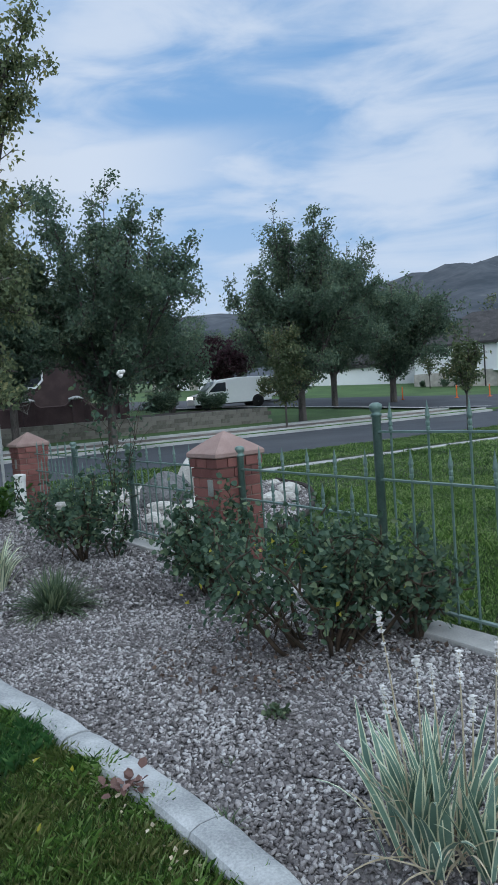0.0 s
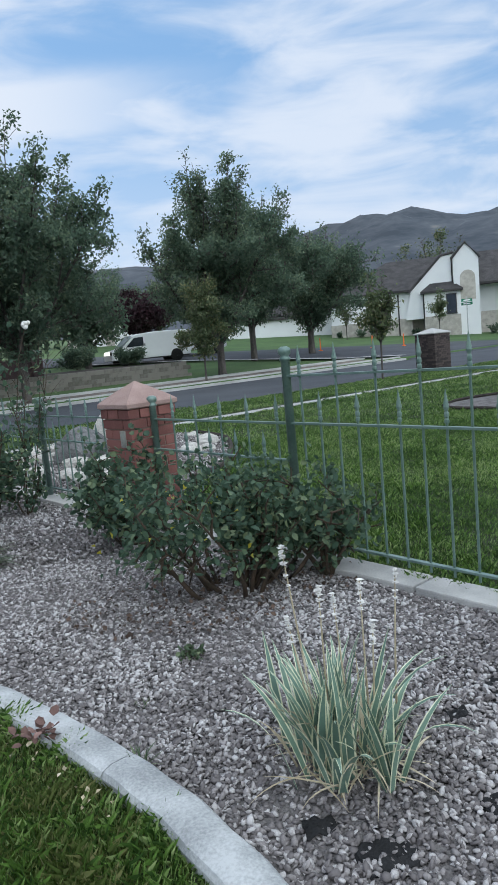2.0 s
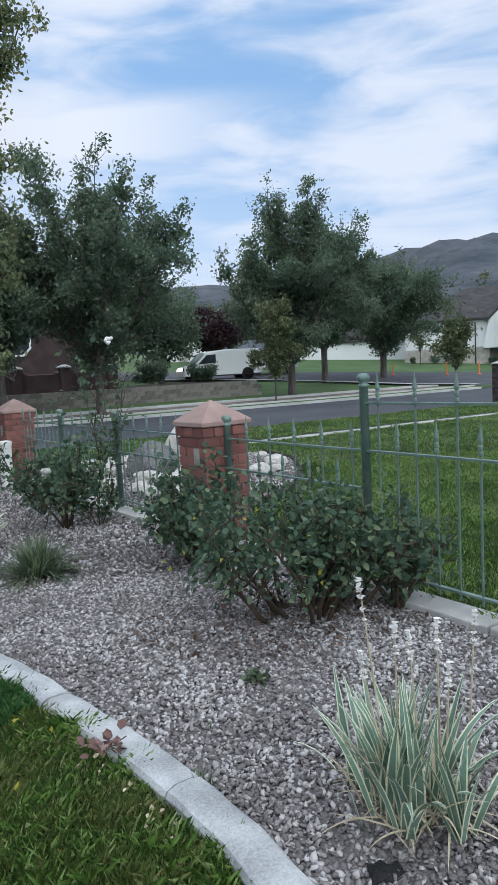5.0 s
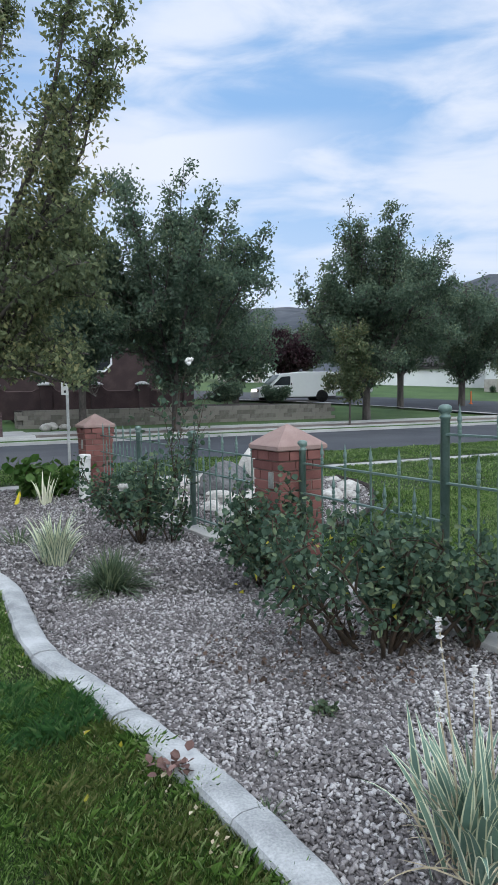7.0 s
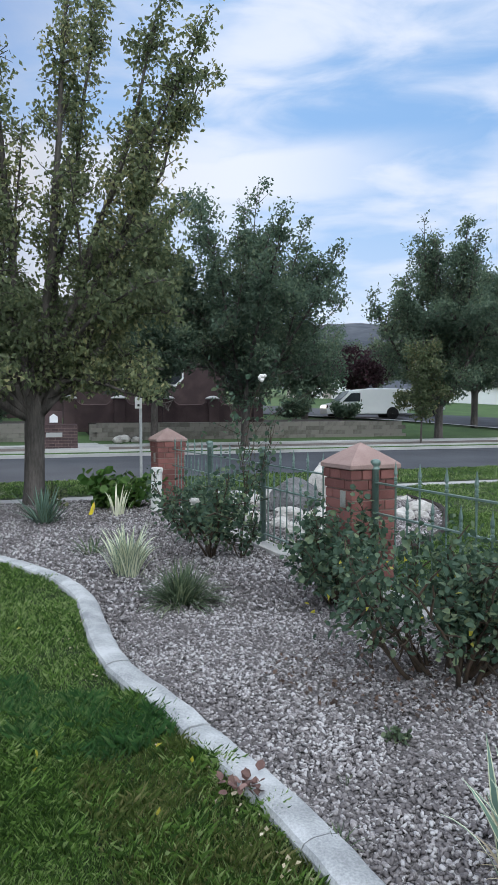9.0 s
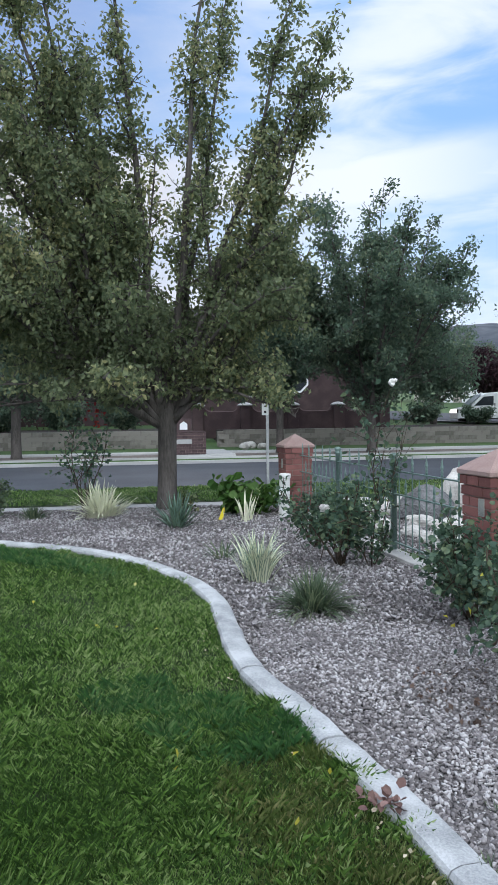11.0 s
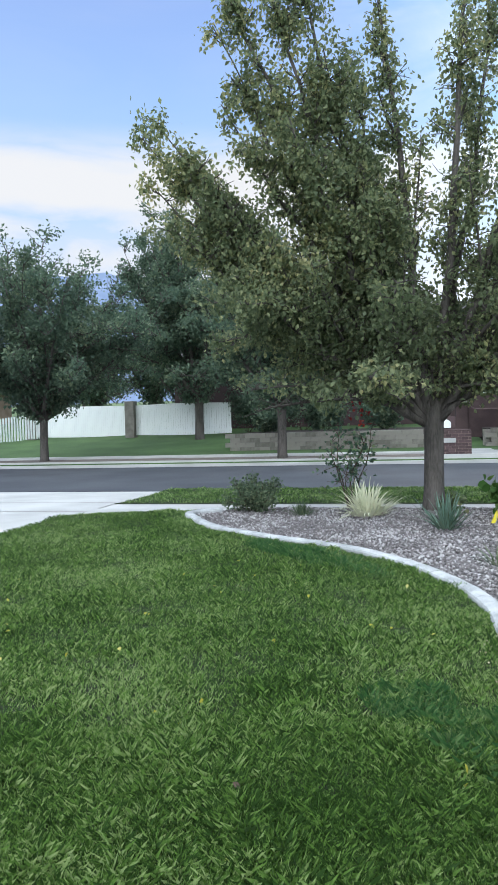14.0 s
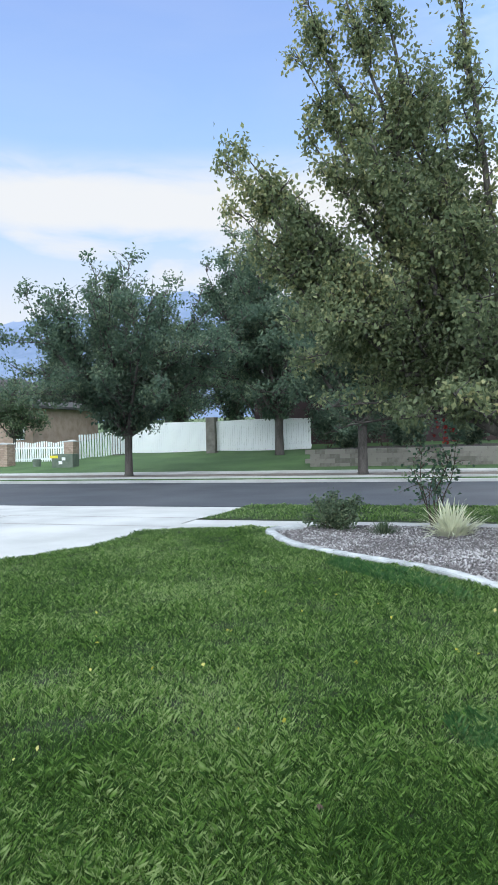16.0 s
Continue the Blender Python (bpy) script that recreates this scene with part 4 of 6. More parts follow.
def brick_pillar(name, m, wx, wy, courses, ch, brick_mat, cap_mat, label, cap_over=0.03, corbel=True, cap_h=0.2, group="", mortar=None):
    """A square pillar of single bricks with a pyramid cap."""
    t = thing(name, m, label, "pillar", group)
    h = courses * ch
    bm = bmesh.new()
    box(bm, (0, 0, h / 2 - 0.1), (wx - 0.016, wy - 0.016, h + 0.19))
    part("core", bm, mortar or M_MORTAR, t)
    shapes = {}

    def brick(size):
        key = tuple(round(a, 4) for a in size)
        if key not in shapes:
            b = bmesh.new()
            box(b, (0, 0, 0), key, 0.004)
            shapes[key] = mesh_of(b, "brick", brick_mat)
        return shapes[key]

    g, d = 0.01, 0.095
    for c in range(courses):
        o = 0.014 if corbel and c == courses - 1 else (0.006 if corbel and c == courses - 2 else 0.0)
        X, Y, z = wx + 2 * o, wy + 2 * o, c * ch + ch / 2
        hx, hy = X / 2, Y / 2
        if c % 2 == 0:
            runs = [("x", -hx, hx - d - g, -hy), ("y", -hy, hy - d - g, hx - d), ("x", -hx + d + g, hx, hy - d), ("y", -hy + d + g, hy, -hx)]
        else:
            runs = [("x", -hx + d + g, hx, -hy), ("y", -hy + d + g, hy, hx - d), ("x", -hx, hx - d - g, hy - d), ("y", -hy, hy - d - g, -hx)]
        for ax, a, b, k in runs:
            n = max(1, round((b - a) / 0.2))
            for i in range(n):
                u0, u1 = a + (b - a) * i / n + (g / 2 if i else 0), a + (b - a) * (i + 1) / n - (g / 2 if i < n - 1 else 0)
                size = (u1 - u0, d, ch - g) if ax == "x" else (d, u1 - u0, ch - g)
                pos = ((u0 + u1) / 2, k + d / 2, z) if ax == "x" else (k + d / 2, (u0 + u1) / 2, z)
                part("brick", brick(size), None, t, m=Matrix.Translation(pos))
    bm = bmesh.new()
    ox, oy = wx / 2 + cap_over, wy / 2 + cap_over
    rings = []
    for k, z in ((0.96, 0), (1.0, 0.008), (1.0, 0.036), (0.96, 0.046), (0.75, cap_h * 0.42), (0.4, cap_h * 0.7), (0.0, cap_h)):
        if k == 0:
            rings.append([bm.verts.new((0, 0, h + z))])
        else:
            rings.append([bm.verts.new((sx * ox * k, sy * oy * k, h + z)) for sx, sy in ((-1, -1), (1, -1), (1, 1), (-1, 1))])
    for a, b in zip(rings, rings[1:]):
        for i in range(4):
            j = (i + 1) % 4
            bm.faces.new((a[i], a[j], b[j], b[i]) if len(b) == 4 else (a[i], a[j], b[0]))
    bm.faces.new(rings[0][::-1])
    part("cap", bm, cap_mat, t, "pinkish cast concrete cap" if cap_mat == M_CAP else "")
    return t


P1 = brick_pillar("brick_pillar", FENCE @ Matrix.Translation((1.62, 0, 0)), 0.38, 0.4, 12, 0.0792, M_BRICK, M_CAP, "red brick fence pillar with pinkish pyramid cap and small metal plate", group="fence pillars")
bm = bmesh.new()
box(bm, (0.075, -0.203, 0.72), (0.07, 0.014, 0.13), 0.004)
plate = part("number_plate", bm, M_PLATE, P1, "weathered pale metal plate")
P2 = brick_pillar("brick_pillar", FENCE @ Matrix.Translation((-3.45, 0, 0)), 0.38, 0.4, 12, 0.0795, M_BRICK, M_CAP, "red brick fence pillar at the street end of the fence", group="fence pillars")
bm = bmesh.new()
box(bm, (0.02, -0.203, 0.72), (0.07, 0.014, 0.13), 0.004)
part("number_plate", bm, M_PLATE, P2, "weathered pale metal plate")
P3 = brick_pillar("brick_pillar", st_pose(19.1, 14.45, -0.1), 0.82, 0.82, 18, 0.069, M_DARKBRICK, M_CONCRETE, "dark brown brick pillar with pale cap beside the street", cap_over=0.03, corbel=False, cap_h=0.2, mortar=M_DARKBRICK)

# ---- trees ----
LEADERS = ((-1.8, 9.9, 8.1), (-1.4, 10.0, 6.6), (-3.3, 9.8, 9.8), (-4.65, 8.85, 9.6), (-5.75, 8.3, 9.0), (-6.6, 7.7, 7.4), (-7.3, 7.05, 6.0), (-3.3, 10.9, 8.6), (-5.6, 9.9, 7.6), (-5.2, 7.6, 5.6), (-6.35, 7.55, 6.1), (-6.7, 7.25, 4.7), (-5.9, 7.9, 6.7), (-6.8, 7.8, 3.6), (-5.1, 8.4, 6.9), (-6.0, 7.3, 3.5), (-2.1, 10.5, 4.6), (-1.7, 9.5, 3.8), (-4.3, 8.1, 4.4), (-7.05, 7.35, 5.3), (-7.1, 7.5, 4.2), (-7.75, 7.3, 5.9), (-7.45, 7.3, 5.0), (-7.2, 7.2, 4.4), (-6.5, 7.5, 8.5), (-6.0, 7.9, 8.6), (-1.3, 9.6, 7.2))
maple("maple_tree", (-3.88, 9.3, 0.0), 1.45, 0.148, LEADERS, 30, 1600, 600, 0.086, 11, "large green maple tree with many upright limbs, yellowing leaves", M_MAPLE)
STREET = "dark green leafy street tree across the street"
tree("street_tree", st(-14.7, 25.2, 0.0), 9.7, 1.9, 0.17, 12, 5.7, 1.6, 50000, 0.165, 21, STREET + " by a mulch ring", M_FARLEAF, "street trees", clump=0.28)
tree("street_tree", st(-4.7, 25.2, 0.0), 9.3, 2.0, 0.18, 11, 4.4, 1.35, 42000, 0.165, 22, STREET, M_FARLEAF, "street trees", clump=0.28)
tree("street_tree", st(-10.7, 34.2, 0.5), 13.3, 2.2, 0.24, 11, 5.6, 2.0, 54000, 0.19, 23, "tall dark green tree standing before the white fence", M_FARLEAF, "street trees", clump=0.33, lean=(-1.7, -0.8))
tree("street_tree", st(8.7, 25.2, 0.0), 10.9, 1.8, 0.17, 12, 4.7, 1.5, 50000, 0.165, 24, STREET + " before the brick house", M_FARLEAF, "street trees", clump=0.29)
tree("street_tree", st(5.2, 26.0, 0.0), 7.6, 2.0, 0.15, 8, 3.0, 1.8, 25000, 0.16, 29, STREET + " before the brick house", M_FARLEAF, "street trees", clump=0.29)
tree("street_tree", st(19.5, 27.75, 0.02), 11.0, 1.8, 0.2, 13, 4.6, 1.6, 52000, 0.165, 225, STREET + " near the road corner", M_FARLEAF, "street trees", clump=0.29, lean=(1.1, -0.5))
tree("street_tree", st(25.2, 32.5, 0.3), 11.2, 2.2, 0.2, 9, 3.6, 2.3, 26000, 0.19, 26, "dark green tree on the grass beside the side road", M_FARLEAF, "street trees", clump=0.42)
tree("street_tree", st(29.9, 32.5, 0.3), 8.8, 1.9, 0.22, 10, 4.3, 1.6, 30000, 0.19, 27, "broad dark green tree on the grass beside the side road", M_FARLEAF, "street trees", clump=0.42, lean=(1.1, -0.5))
tree("young_tree", st(16.35, 24.45, 0.0), 5.3, 1.3, 0.045, 9, 1.25, 0.95, 9000, 0.14, 31, "slender young tree with olive leaves on the verge", M_YOUNGLEAF, "young trees", clump=0.2, upright=1.6)
tree("young_tree", st(16.25, 14.2, -0.1), 3.6, 1.3, 0.03, 6, 0.75, 1.3, 2600, 0.12, 32, "slender young tree with dull green leaves on the near verge", M_YOUNGLEAF, "young trees", clump=0.16, upright=1.6)

# ---- shrubs and plants of the bed ----
shrub("rose_bush", (0.93, 3.17, 0.0), (0.58, 0.4, 0.66), 3900, 0.044, 41, "wide green rose bush with old canes and few yellow leaves", M_ROSELEAF, "rose bush", 26, bottom=0.26, cane_r=0.014, slim=0.5, rootstock=0.3)
shrub("rose_bush", (0.36, 4.42, 0.0), (0.46, 0.38, 0.62), 2000, 0.044, 42, "green rose bush beside the brick pillar", M_ROSELEAF, "rose bush", 11, bottom=0.16, cane_r=0.011, slim=0.7)
shrub("rose_bush", (1.43, 3.12, 0.0), (0.26, 0.24, 0.52), 520, 0.044, 43, "sparse rose bush with bare dark canes", M_ROSELEAF, "rose bush", 10, bottom=0.1, cane_r=0.013)
W, spots = shrub("white_rose_bush", (-0.76, 5.93, 0.0), (0.38, 0.34, 0.8), 1500, 0.05, 44, "open rose bush with one white bloom beside the fence", M_ROSELEAF, "rose bush", 9, bottom=0.24, cane_r=0.013)
shrub("rose_bush", (-1.14, 6.75, 0.0), (0.42, 0.3, 0.72), 800, 0.05, 51, "leaning rose bush with thick dark canes in the gravel", M_ROSELEAF, "rose bush", 7, bottom=0.28, cane_r=0.014)
shrub("rose_bush", (-0.47, 5.92, 0.0), (0.17, 0.15, 0.42), 330, 0.045, 45, "small rose shoot beside the fence footing", M_ROSELEAF, "rose bush", 4, bottom=0.1)
shrub("rose_tree", (-5.3, 9.3, 0.0), (0.6, 0.6, 1.4), 480, 0.065, 46, "tall leggy rose with sparse leaves and reddish tips", M_ROSELEAF, "rose bush", 6, bottom=0.5, cane_r=0.012)
shrub("round_shrub", (-6.25, 8.0, 0.0), (0.5, 0.45, 0.46), 3600, 0.042, 47, "rounded grey-green shrub in the gravel", M_SHRUB, "shrub", 14, bottom=0.05)
shrub("broadleaf_plant", (-2.55, 9.1, 0.0), (0.6, 0.45, 0.45), 480, 0.13, 48, "leafy bright green plant with broad leaves", M_BIGLEAF, "plant", 10, bottom=0.1, slim=0.75)
shrub("sprout", (-3.5, 9.15, 0.0), (0.25, 0.2, 0.3), 160, 0.06, 49, "thin yellowish sprouts at the tree foot", M_YOUNGLEAF, "plant", 6, bottom=0.05, cane_r=0.004)
shrub("weed", (0.51, 2.4, 0.0), (0.07, 0.07, 0.07), 90, 0.03, 50, "small green weed in the gravel", M_SHRUB, "weed", 5, bottom=0.0, cane_r=0.002)

VAR = [M_IRIS, M_CREAM]
PALE = [M_CREAM, M_CREAM]
DARK = [M_SHRUB, M_SHRUB]
iris = strap_clump("variegated_iris", (0.86, 1.42, 0.0), 78, 0.43, 0.038, 61, "green and cream striped iris clump with dry flower stalks", VAR, "iris", single=True, arch=(0.05, 1.5), lean=(0.02, 0.46), base=0.1)
strap_clump("variegated_iris", (0.97, 1.28, 0.0), 9, 0.36, 0.038, 69, "small green and cream striped iris offshoot", VAR, "iris", single=True, arch=(0.05, 0.7), lean=(0.02, 0.42), base=0.03)
strap_clump("variegated_iris", (-1.37, 5.15, 0.0), 80, 0.48, 0.034, 62, "cream striped iris clump in the gravel", [M_CREAM, M_IRIS], "iris", lean=(0.02, 0.5))
strap_clump("variegated_iris", (-2.33, 8.3, 0.0), 16, 0.45, 0.036, 63, "sparse upright cream striped iris", PALE, "iris", lean=(0.0, 0.35), arch=(0.1, 0.6))
strap_clump("variegated_iris", (-4.5, 8.35, 0.0), 200, 0.55, 0.032, 64, "large spreading cream striped iris clump", PALE, "iris", lean=(0.05, 1.1), arch=(0.3, 1.4), base=0.14)
strap_clump("yucca", (-3.1, 7.7, 0.0), 80, 0.52, 0.042, 65, "dark green spiky yucca clump", [M_IRIS, M_SHRUB], "yucca", lean=(0.1, 1.15), arch=(0.0, 0.5))
strap_clump("yucca", (-1.95, 6.0, 0.0), 26, 0.24, 0.024, 66, "small dark green spiky tuft", DARK, "yucca", lean=(0.3, 1.1), arch=(0.0, 0.3))
strap_clump("grass_tuft", (-0.75, 4.36, 0.0), 420, 0.36, 0.014, 67, "low dark green arching grass tuft", DARK, "grass", lean=(0.1, 1.2), arch=(0.6, 1.6))
strap_clump("grass_tuft", (-5.35, 7.95, 0.0), 150, 0.28, 0.014, 68, "low grey-green spiky tuft", DARK, "grass", lean=(0.1, 1.1), arch=(0.2, 0.8))

# ---- retaining wall and brick house across the street ----
wall = thing("retaining_wall", st_pose(0, 29.0), "low retaining wall of rough tan blocks", "wall", kind="structure")
bm = bmesh.new()
box(bm, ((3.0 + 18.2) / 2, 0.3, 0.34), (15.1, 0.3, 0.95))
part("backing", bm, M_BLOCK, wall)
bm = bmesh.new()
box(bm, ((-7.7 + 0.9) / 2, 0.3, 0.34), (6.7, 0.3, 0.95))
part("backing", bm, M_BLOCK, wall)
b = bmesh.new()
box(b, (0, 0, 0), (0.447, 0.3, 0.199), 0.012)
block = mesh_of(b, "block", M_BLOCK)
rng = np.random.default_rng(8)
for row in range(5):
    for s in np.arange(-7.7 + (row % 2) * 0.22, 18.2, 0.45):
        if 0.9 < s < 3.2:
            continue
        part("block", block, None, wall, m=Matrix.Translation((s, 0.02 * row + rng.uniform(-0.012, 0.012), -0.02 + row * 0.2)))
strip("terrace", -7.7, 0.9, 29.4, 43, 0.86, M_MULCH, "dark mulched terrace behind the retaining wall", "ground", 0.9)
strip("terrace_east", 3.2, 18.2, 29.4, 40.5, 0.86, M_MULCH, "dark mulched terrace behind the retaining wall", "ground", 0.9)
strip("front_walk", 1.0, 3.2, 24.18, 43, 0.08, M_CONCRETE, "pale concrete entrance walk", "pavement", 0.2)


def house_walls(t, x0, x1, y0, y1, z0, z1, mat, name="wall"):
    bm = bmesh.new()
    box(bm, ((x0 + x1) / 2, (y0 + y1) / 2, (z0 + z1) / 2), (x1 - x0, y1 - y0, z1 - z0))
    return part(name, bm, mat, t)


def window(t, x, z, w, h, y, frame_mat=None, kind="window", bars=0):
    """A framed window on a wall that faces -y."""
    bm = bmesh.new()
    f = 0.07
    for c, s in (((x, y - 0.03, z - h / 2), (w + 2 * f, 0.12, f)), ((x, y - 0.03, z + h / 2), (w + 2 * f, 0.12, f)), ((x - w / 2, y - 0.03, z), (f, 0.12, h)), ((x + w / 2, y - 0.03, z), (f, 0.12, h))):
        box(bm, c, s)
    wdw = part(kind, bm, frame_mat or M_WHITE, t)
    bm = bmesh.new()
    box(bm, (x, y - 0.004, z), (w, 0.03, h))
    part("pane", bm, M_GLASSY, wdw)
    return wdw


def hip_roof(t, x0, x1, y0, y1, z, rise, over=0.5, name="roof", ridge_x=None, mat=None):
    bm = bmesh.new()
    x0, x1, y0, y1 = x0 - over, x1 + over, y0 - over, y1 + over
    half = (y1 - y0) / 2
    r0, r1 = (x0 + half, x1 - half) if ridge_x is None else ridge_x
    lo = [bm.verts.new(p) for p in ((x0, y0, z), (x1, y0, z), (x1, y1, z), (x0, y1, z))]
    ed = [bm.verts.new((v.co.x, v.co.y, z + 0.18)) for v in lo]
    a, b = bm.verts.new((r0, (y0 + y1) / 2, z + rise)), bm.verts.new((r1, (y0 + y1) / 2, z + rise))
    bm.faces.new(lo[::-1])
    for i in range(4):
        bm.faces.new((lo[i], lo[(i + 1) % 4], ed[(i + 1) % 4], ed[i]))
    bm.faces.new((ed[0], ed[1], b, a))
    bm.faces.new((ed[1], ed[2], b))
    bm.faces.new((ed[2], ed[3], a, b))
    bm.faces.new((ed[3], ed[0], a))
    return part(name, bm, mat or M_ROOF, t)


# brick house behind its scalloped screen wall
bh = thing("brick_house", st_pose(0, 40.0, 0.9), "dark red brick house with white framed windows behind trees", "house")
house_walls(bh, -14, 12.5, 0, 10, -0.6, 4.4, M_HOUSEBRICK)
hip_roof(bh, -14, 12.5, 0, 10, 4.4, 3.4)
window(bh, 4.85, 2.55, 1.5, 1.55, 0)
window(bh, 6.2, 2.55, 0.45, 1.55, 0)
window(bh, 2.6, 2.55, 0.9, 1.55, 0)
bm = bmesh.new()
oc = [(math.cos(math.pi / 8 + k * math.pi / 4), math.sin(math.pi / 8 + k * math.pi / 4)) for k in range(8)]
prism(bm, [(9.0 + 0.85 * x, 2.75 + 0.85 * z) for x, z in oc], 0.1, Matrix.Translation((0, -0.08, 0)))
octw = part("octagon_window", bm, M_WHITE, bh)
bm = bmesh.new()
prism(bm, [(9.0 + 0.72 * x, 2.75 + 0.72 * z) for x, z in oc], 0.03, Matrix.Translation((0, -0.1, 0)))
part("pane", bm, M_GLASSY, octw)
window(bh, -6.5, 2.2, 2.4, 1.2, 0)

sw = thing("screen_wall", st_pose(0, 31.2, 0.85), "dark red brick garden wall with scalloped top and capped piers", "wall")
bm = bmesh.new()
piers = [2.35, 4.6, 6.85, 9.1, 11.35]
prof = [(11.6, -0.4)]
for a, b in zip(piers, piers[1:]):
    for u in np.linspace(0, 1, 17):
        z = 0.78 + (0.22 if u < 0.14 or u > 0.86 else 0.22 * max(0, 1 - min(u - 0.14, 0.86 - u) / 0.1) ** 1.5)
        prof.append((a + (b - a) * u, z))
prism(bm, [(piers[0], -0.4), *prof[1:], (piers[-1], -0.4)], 0.22, Matrix.Translation((0, -0.11, 0)))
part("wall", bm, M_HOUSEBRICK, sw)
bm = bmesh.new()
pts = [(x, 0.0, z + 0.03) for x, z in prof[1:]]
tube(bm, pts, 0.06, 6)
part("coping", bm, M_HOUSEBRICK, sw)
for x in piers:
    bm = bmesh.new()
    box(bm, (x, 0, 0.35), (0.5, 0.5, 1.5), 0.01)
    p = part("pier", bm, M_HOUSEBRICK, sw)
    bm = bmesh.new()
    lathe(bm, [(0.36, 1.1), (0.38, 1.14), (0.3, 1.2), (0.12, 1.26), (0.01, 1.27)], 12, (x, 0, 0))
    part("pier_cap", bm, M_CONCRETE, p)

mb = brick_pillar("brick_mailbox", st_pose(1.52, 24.55, -0.06), 1.2, 0.55, 9, 0.105, M_HOUSEBRICK, M_HOUSEBRICK, "dark red brick mailbox with white lettered plate beside the walk", 0.0, False, 0.07)
bm = bmesh.new()
box(bm, (-0.2, -0.3, 0.62), (0.55, 0.02, 0.16), 0.004)
part("name_plate", bm, M_CONCRETE, mb, "pale stone plate")
bm = bmesh.new()
box(bm, (-0.2, 0.1, 1.2), (0.6, 0.3, 0.5), 0.02)
tower = part("tower", bm, M_HOUSEBRICK, mb)
bm = bmesh.new()
prism(bm, [(-0.34, 1.05), (-0.06, 1.05), (-0.06, 1.25), (-0.2, 1.36), (-0.34, 1.25)], 0.03, Matrix.Translation((0, -0.08, 0)))
part("mail_door", bm, M_WHITE, tower)

# boulders beside the walk
rng = np.random.default_rng(3)


def boulder(name, place, size, seed, mat, label, group=""):
    r = np.random.default_rng(seed)
    bm = bmesh.new()
    bmesh.ops.create_icosphere(bm, subdivisions=3, radius=1.0)
    o = Vector(r.uniform(-9, 9, 3))
    for v in bm.verts:
        c = v.co.copy()
        k = 1 + 0.28 * noise.noise(c * 1.1 + o) + 0.12 * noise.noise(c * 3.1 + o)
        v.co = Vector((c.x * size[0] * k, c.y * size[1] * k, c.z * size[2] * k))
    ob = new(name, mesh_of(bm, name, mat))
    ob.matrix_world = Matrix.Translation(place) @ Matrix.Rotation(r.uniform(0, 6), 4, "Z")
    return tagged(ob, label, "rock", group)


for s, n, k in ((4.4, 28.6, 0.3), (4.9, 28.3, 0.22), (4.1, 28.1, 0.24)):
    boulder("boulder", st(s, n, 0.1 + k * 0.3), (k, k, k * 0.7), int(s * 10), M_COBBLE, "small pale boulder beside the entrance walk", "walk boulders")

# sign on a thin pole by the street
sg = thing("street_sign", Matrix.Translation(st(2.63, 14.55, -0.2)) @ Matrix.Rotation(radians(20), 4, "Z"), "narrow white upright sign on a thin galvanised pole", "sign")
bm = bmesh.new()
box(bm, (0, 0, 1.08), (0.06, 0.035, 2.24), 0.006)
part("pole", bm, M_STEEL, sg)
bm = bmesh.new()
box(bm, (-0.05, -0.03, 1.93), (0.15, 0.008, 0.56), 0.003)
panel = part("panel", bm, M_PIPE, sg, "weathered white sign panel")
for z, h in ((2.1, 0.09), (1.96, 0.03), (1.85, 0.025), (1.72, 0.05)):
    bm = bmesh.new()
    box(bm, (-0.05, -0.037, z), (0.045, 0.006, h))
    part("mark", bm, M_BLACK, panel)

# white utility marker post, and a small yellow flag
pp = thing("utility_post", Matrix.Translation((-1.94, 8.8, 0.0)) @ Matrix.Rotation(radians(2), 4, "Y"), "chalky white plastic utility marker post with rounded cap", "utility post")
bm = bmesh.new()
lathe(bm, [(0.075, -0.05), (0.075, 0.55), (0.083, 0.555), (0.083, 0.6), (0.075, 0.615), (0.02, 0.622)], 18)
part("tube", bm, M_PIPE, pp, smooth=False)
for k in range(4):
    bm = bmesh.new()
    a = radians(-110 + 15 * k)
    box(bm, (0, 0, 0), (0.006, 0.004, 0.014), 0, Matrix.Translation((0.076 * math.cos(a), 0.076 * math.sin(a), 0.52)) @ Matrix.Rotation(a + math.pi / 2, 4, "Z"))
    part("mark", bm, M_BLACK, pp)
bm = bmesh.new()
box(bm, (0, 0, 0), (0.05, 0.004, 0.11), 0, Matrix.Translation((0.077 * math.cos(radians(-120)), 0.077 * math.sin(radians(-120)), 0.38)) @ Matrix.Rotation(radians(-30), 4, "Z"))
part("sticker", bm, M_WHITE, pp)
fl = thing("marker_flag", Matrix.Translation((-2.68, 8.3, -0.03)), "small yellow marker flag on a wire", "flag")
bm = bmesh.new()
tube(bm, [(0, 0, -0.03), (0.01, 0, 0.1), (0.03, 0, 0.24)], 0.0025, 5)
part("wire", bm, M_STEEL, fl)
bm = bmesh.new()
pts = [(0.03, 0, 0.235), (0.0, 0.01, 0.2), (-0.05, -0.02, 0.06), (-0.01, 0.0, 0.05), (0.02, 0.0, 0.1), (0.03, 0.015, 0.18)]
f = bm.faces.new([bm.verts.new(p) for p in pts])
bmesh.ops.triangulate(bm, faces=[f])
bmesh.ops.solidify(bm, geom=bm.faces[:], thickness=0.002)
part("flag", bm, M_FLAG, fl)

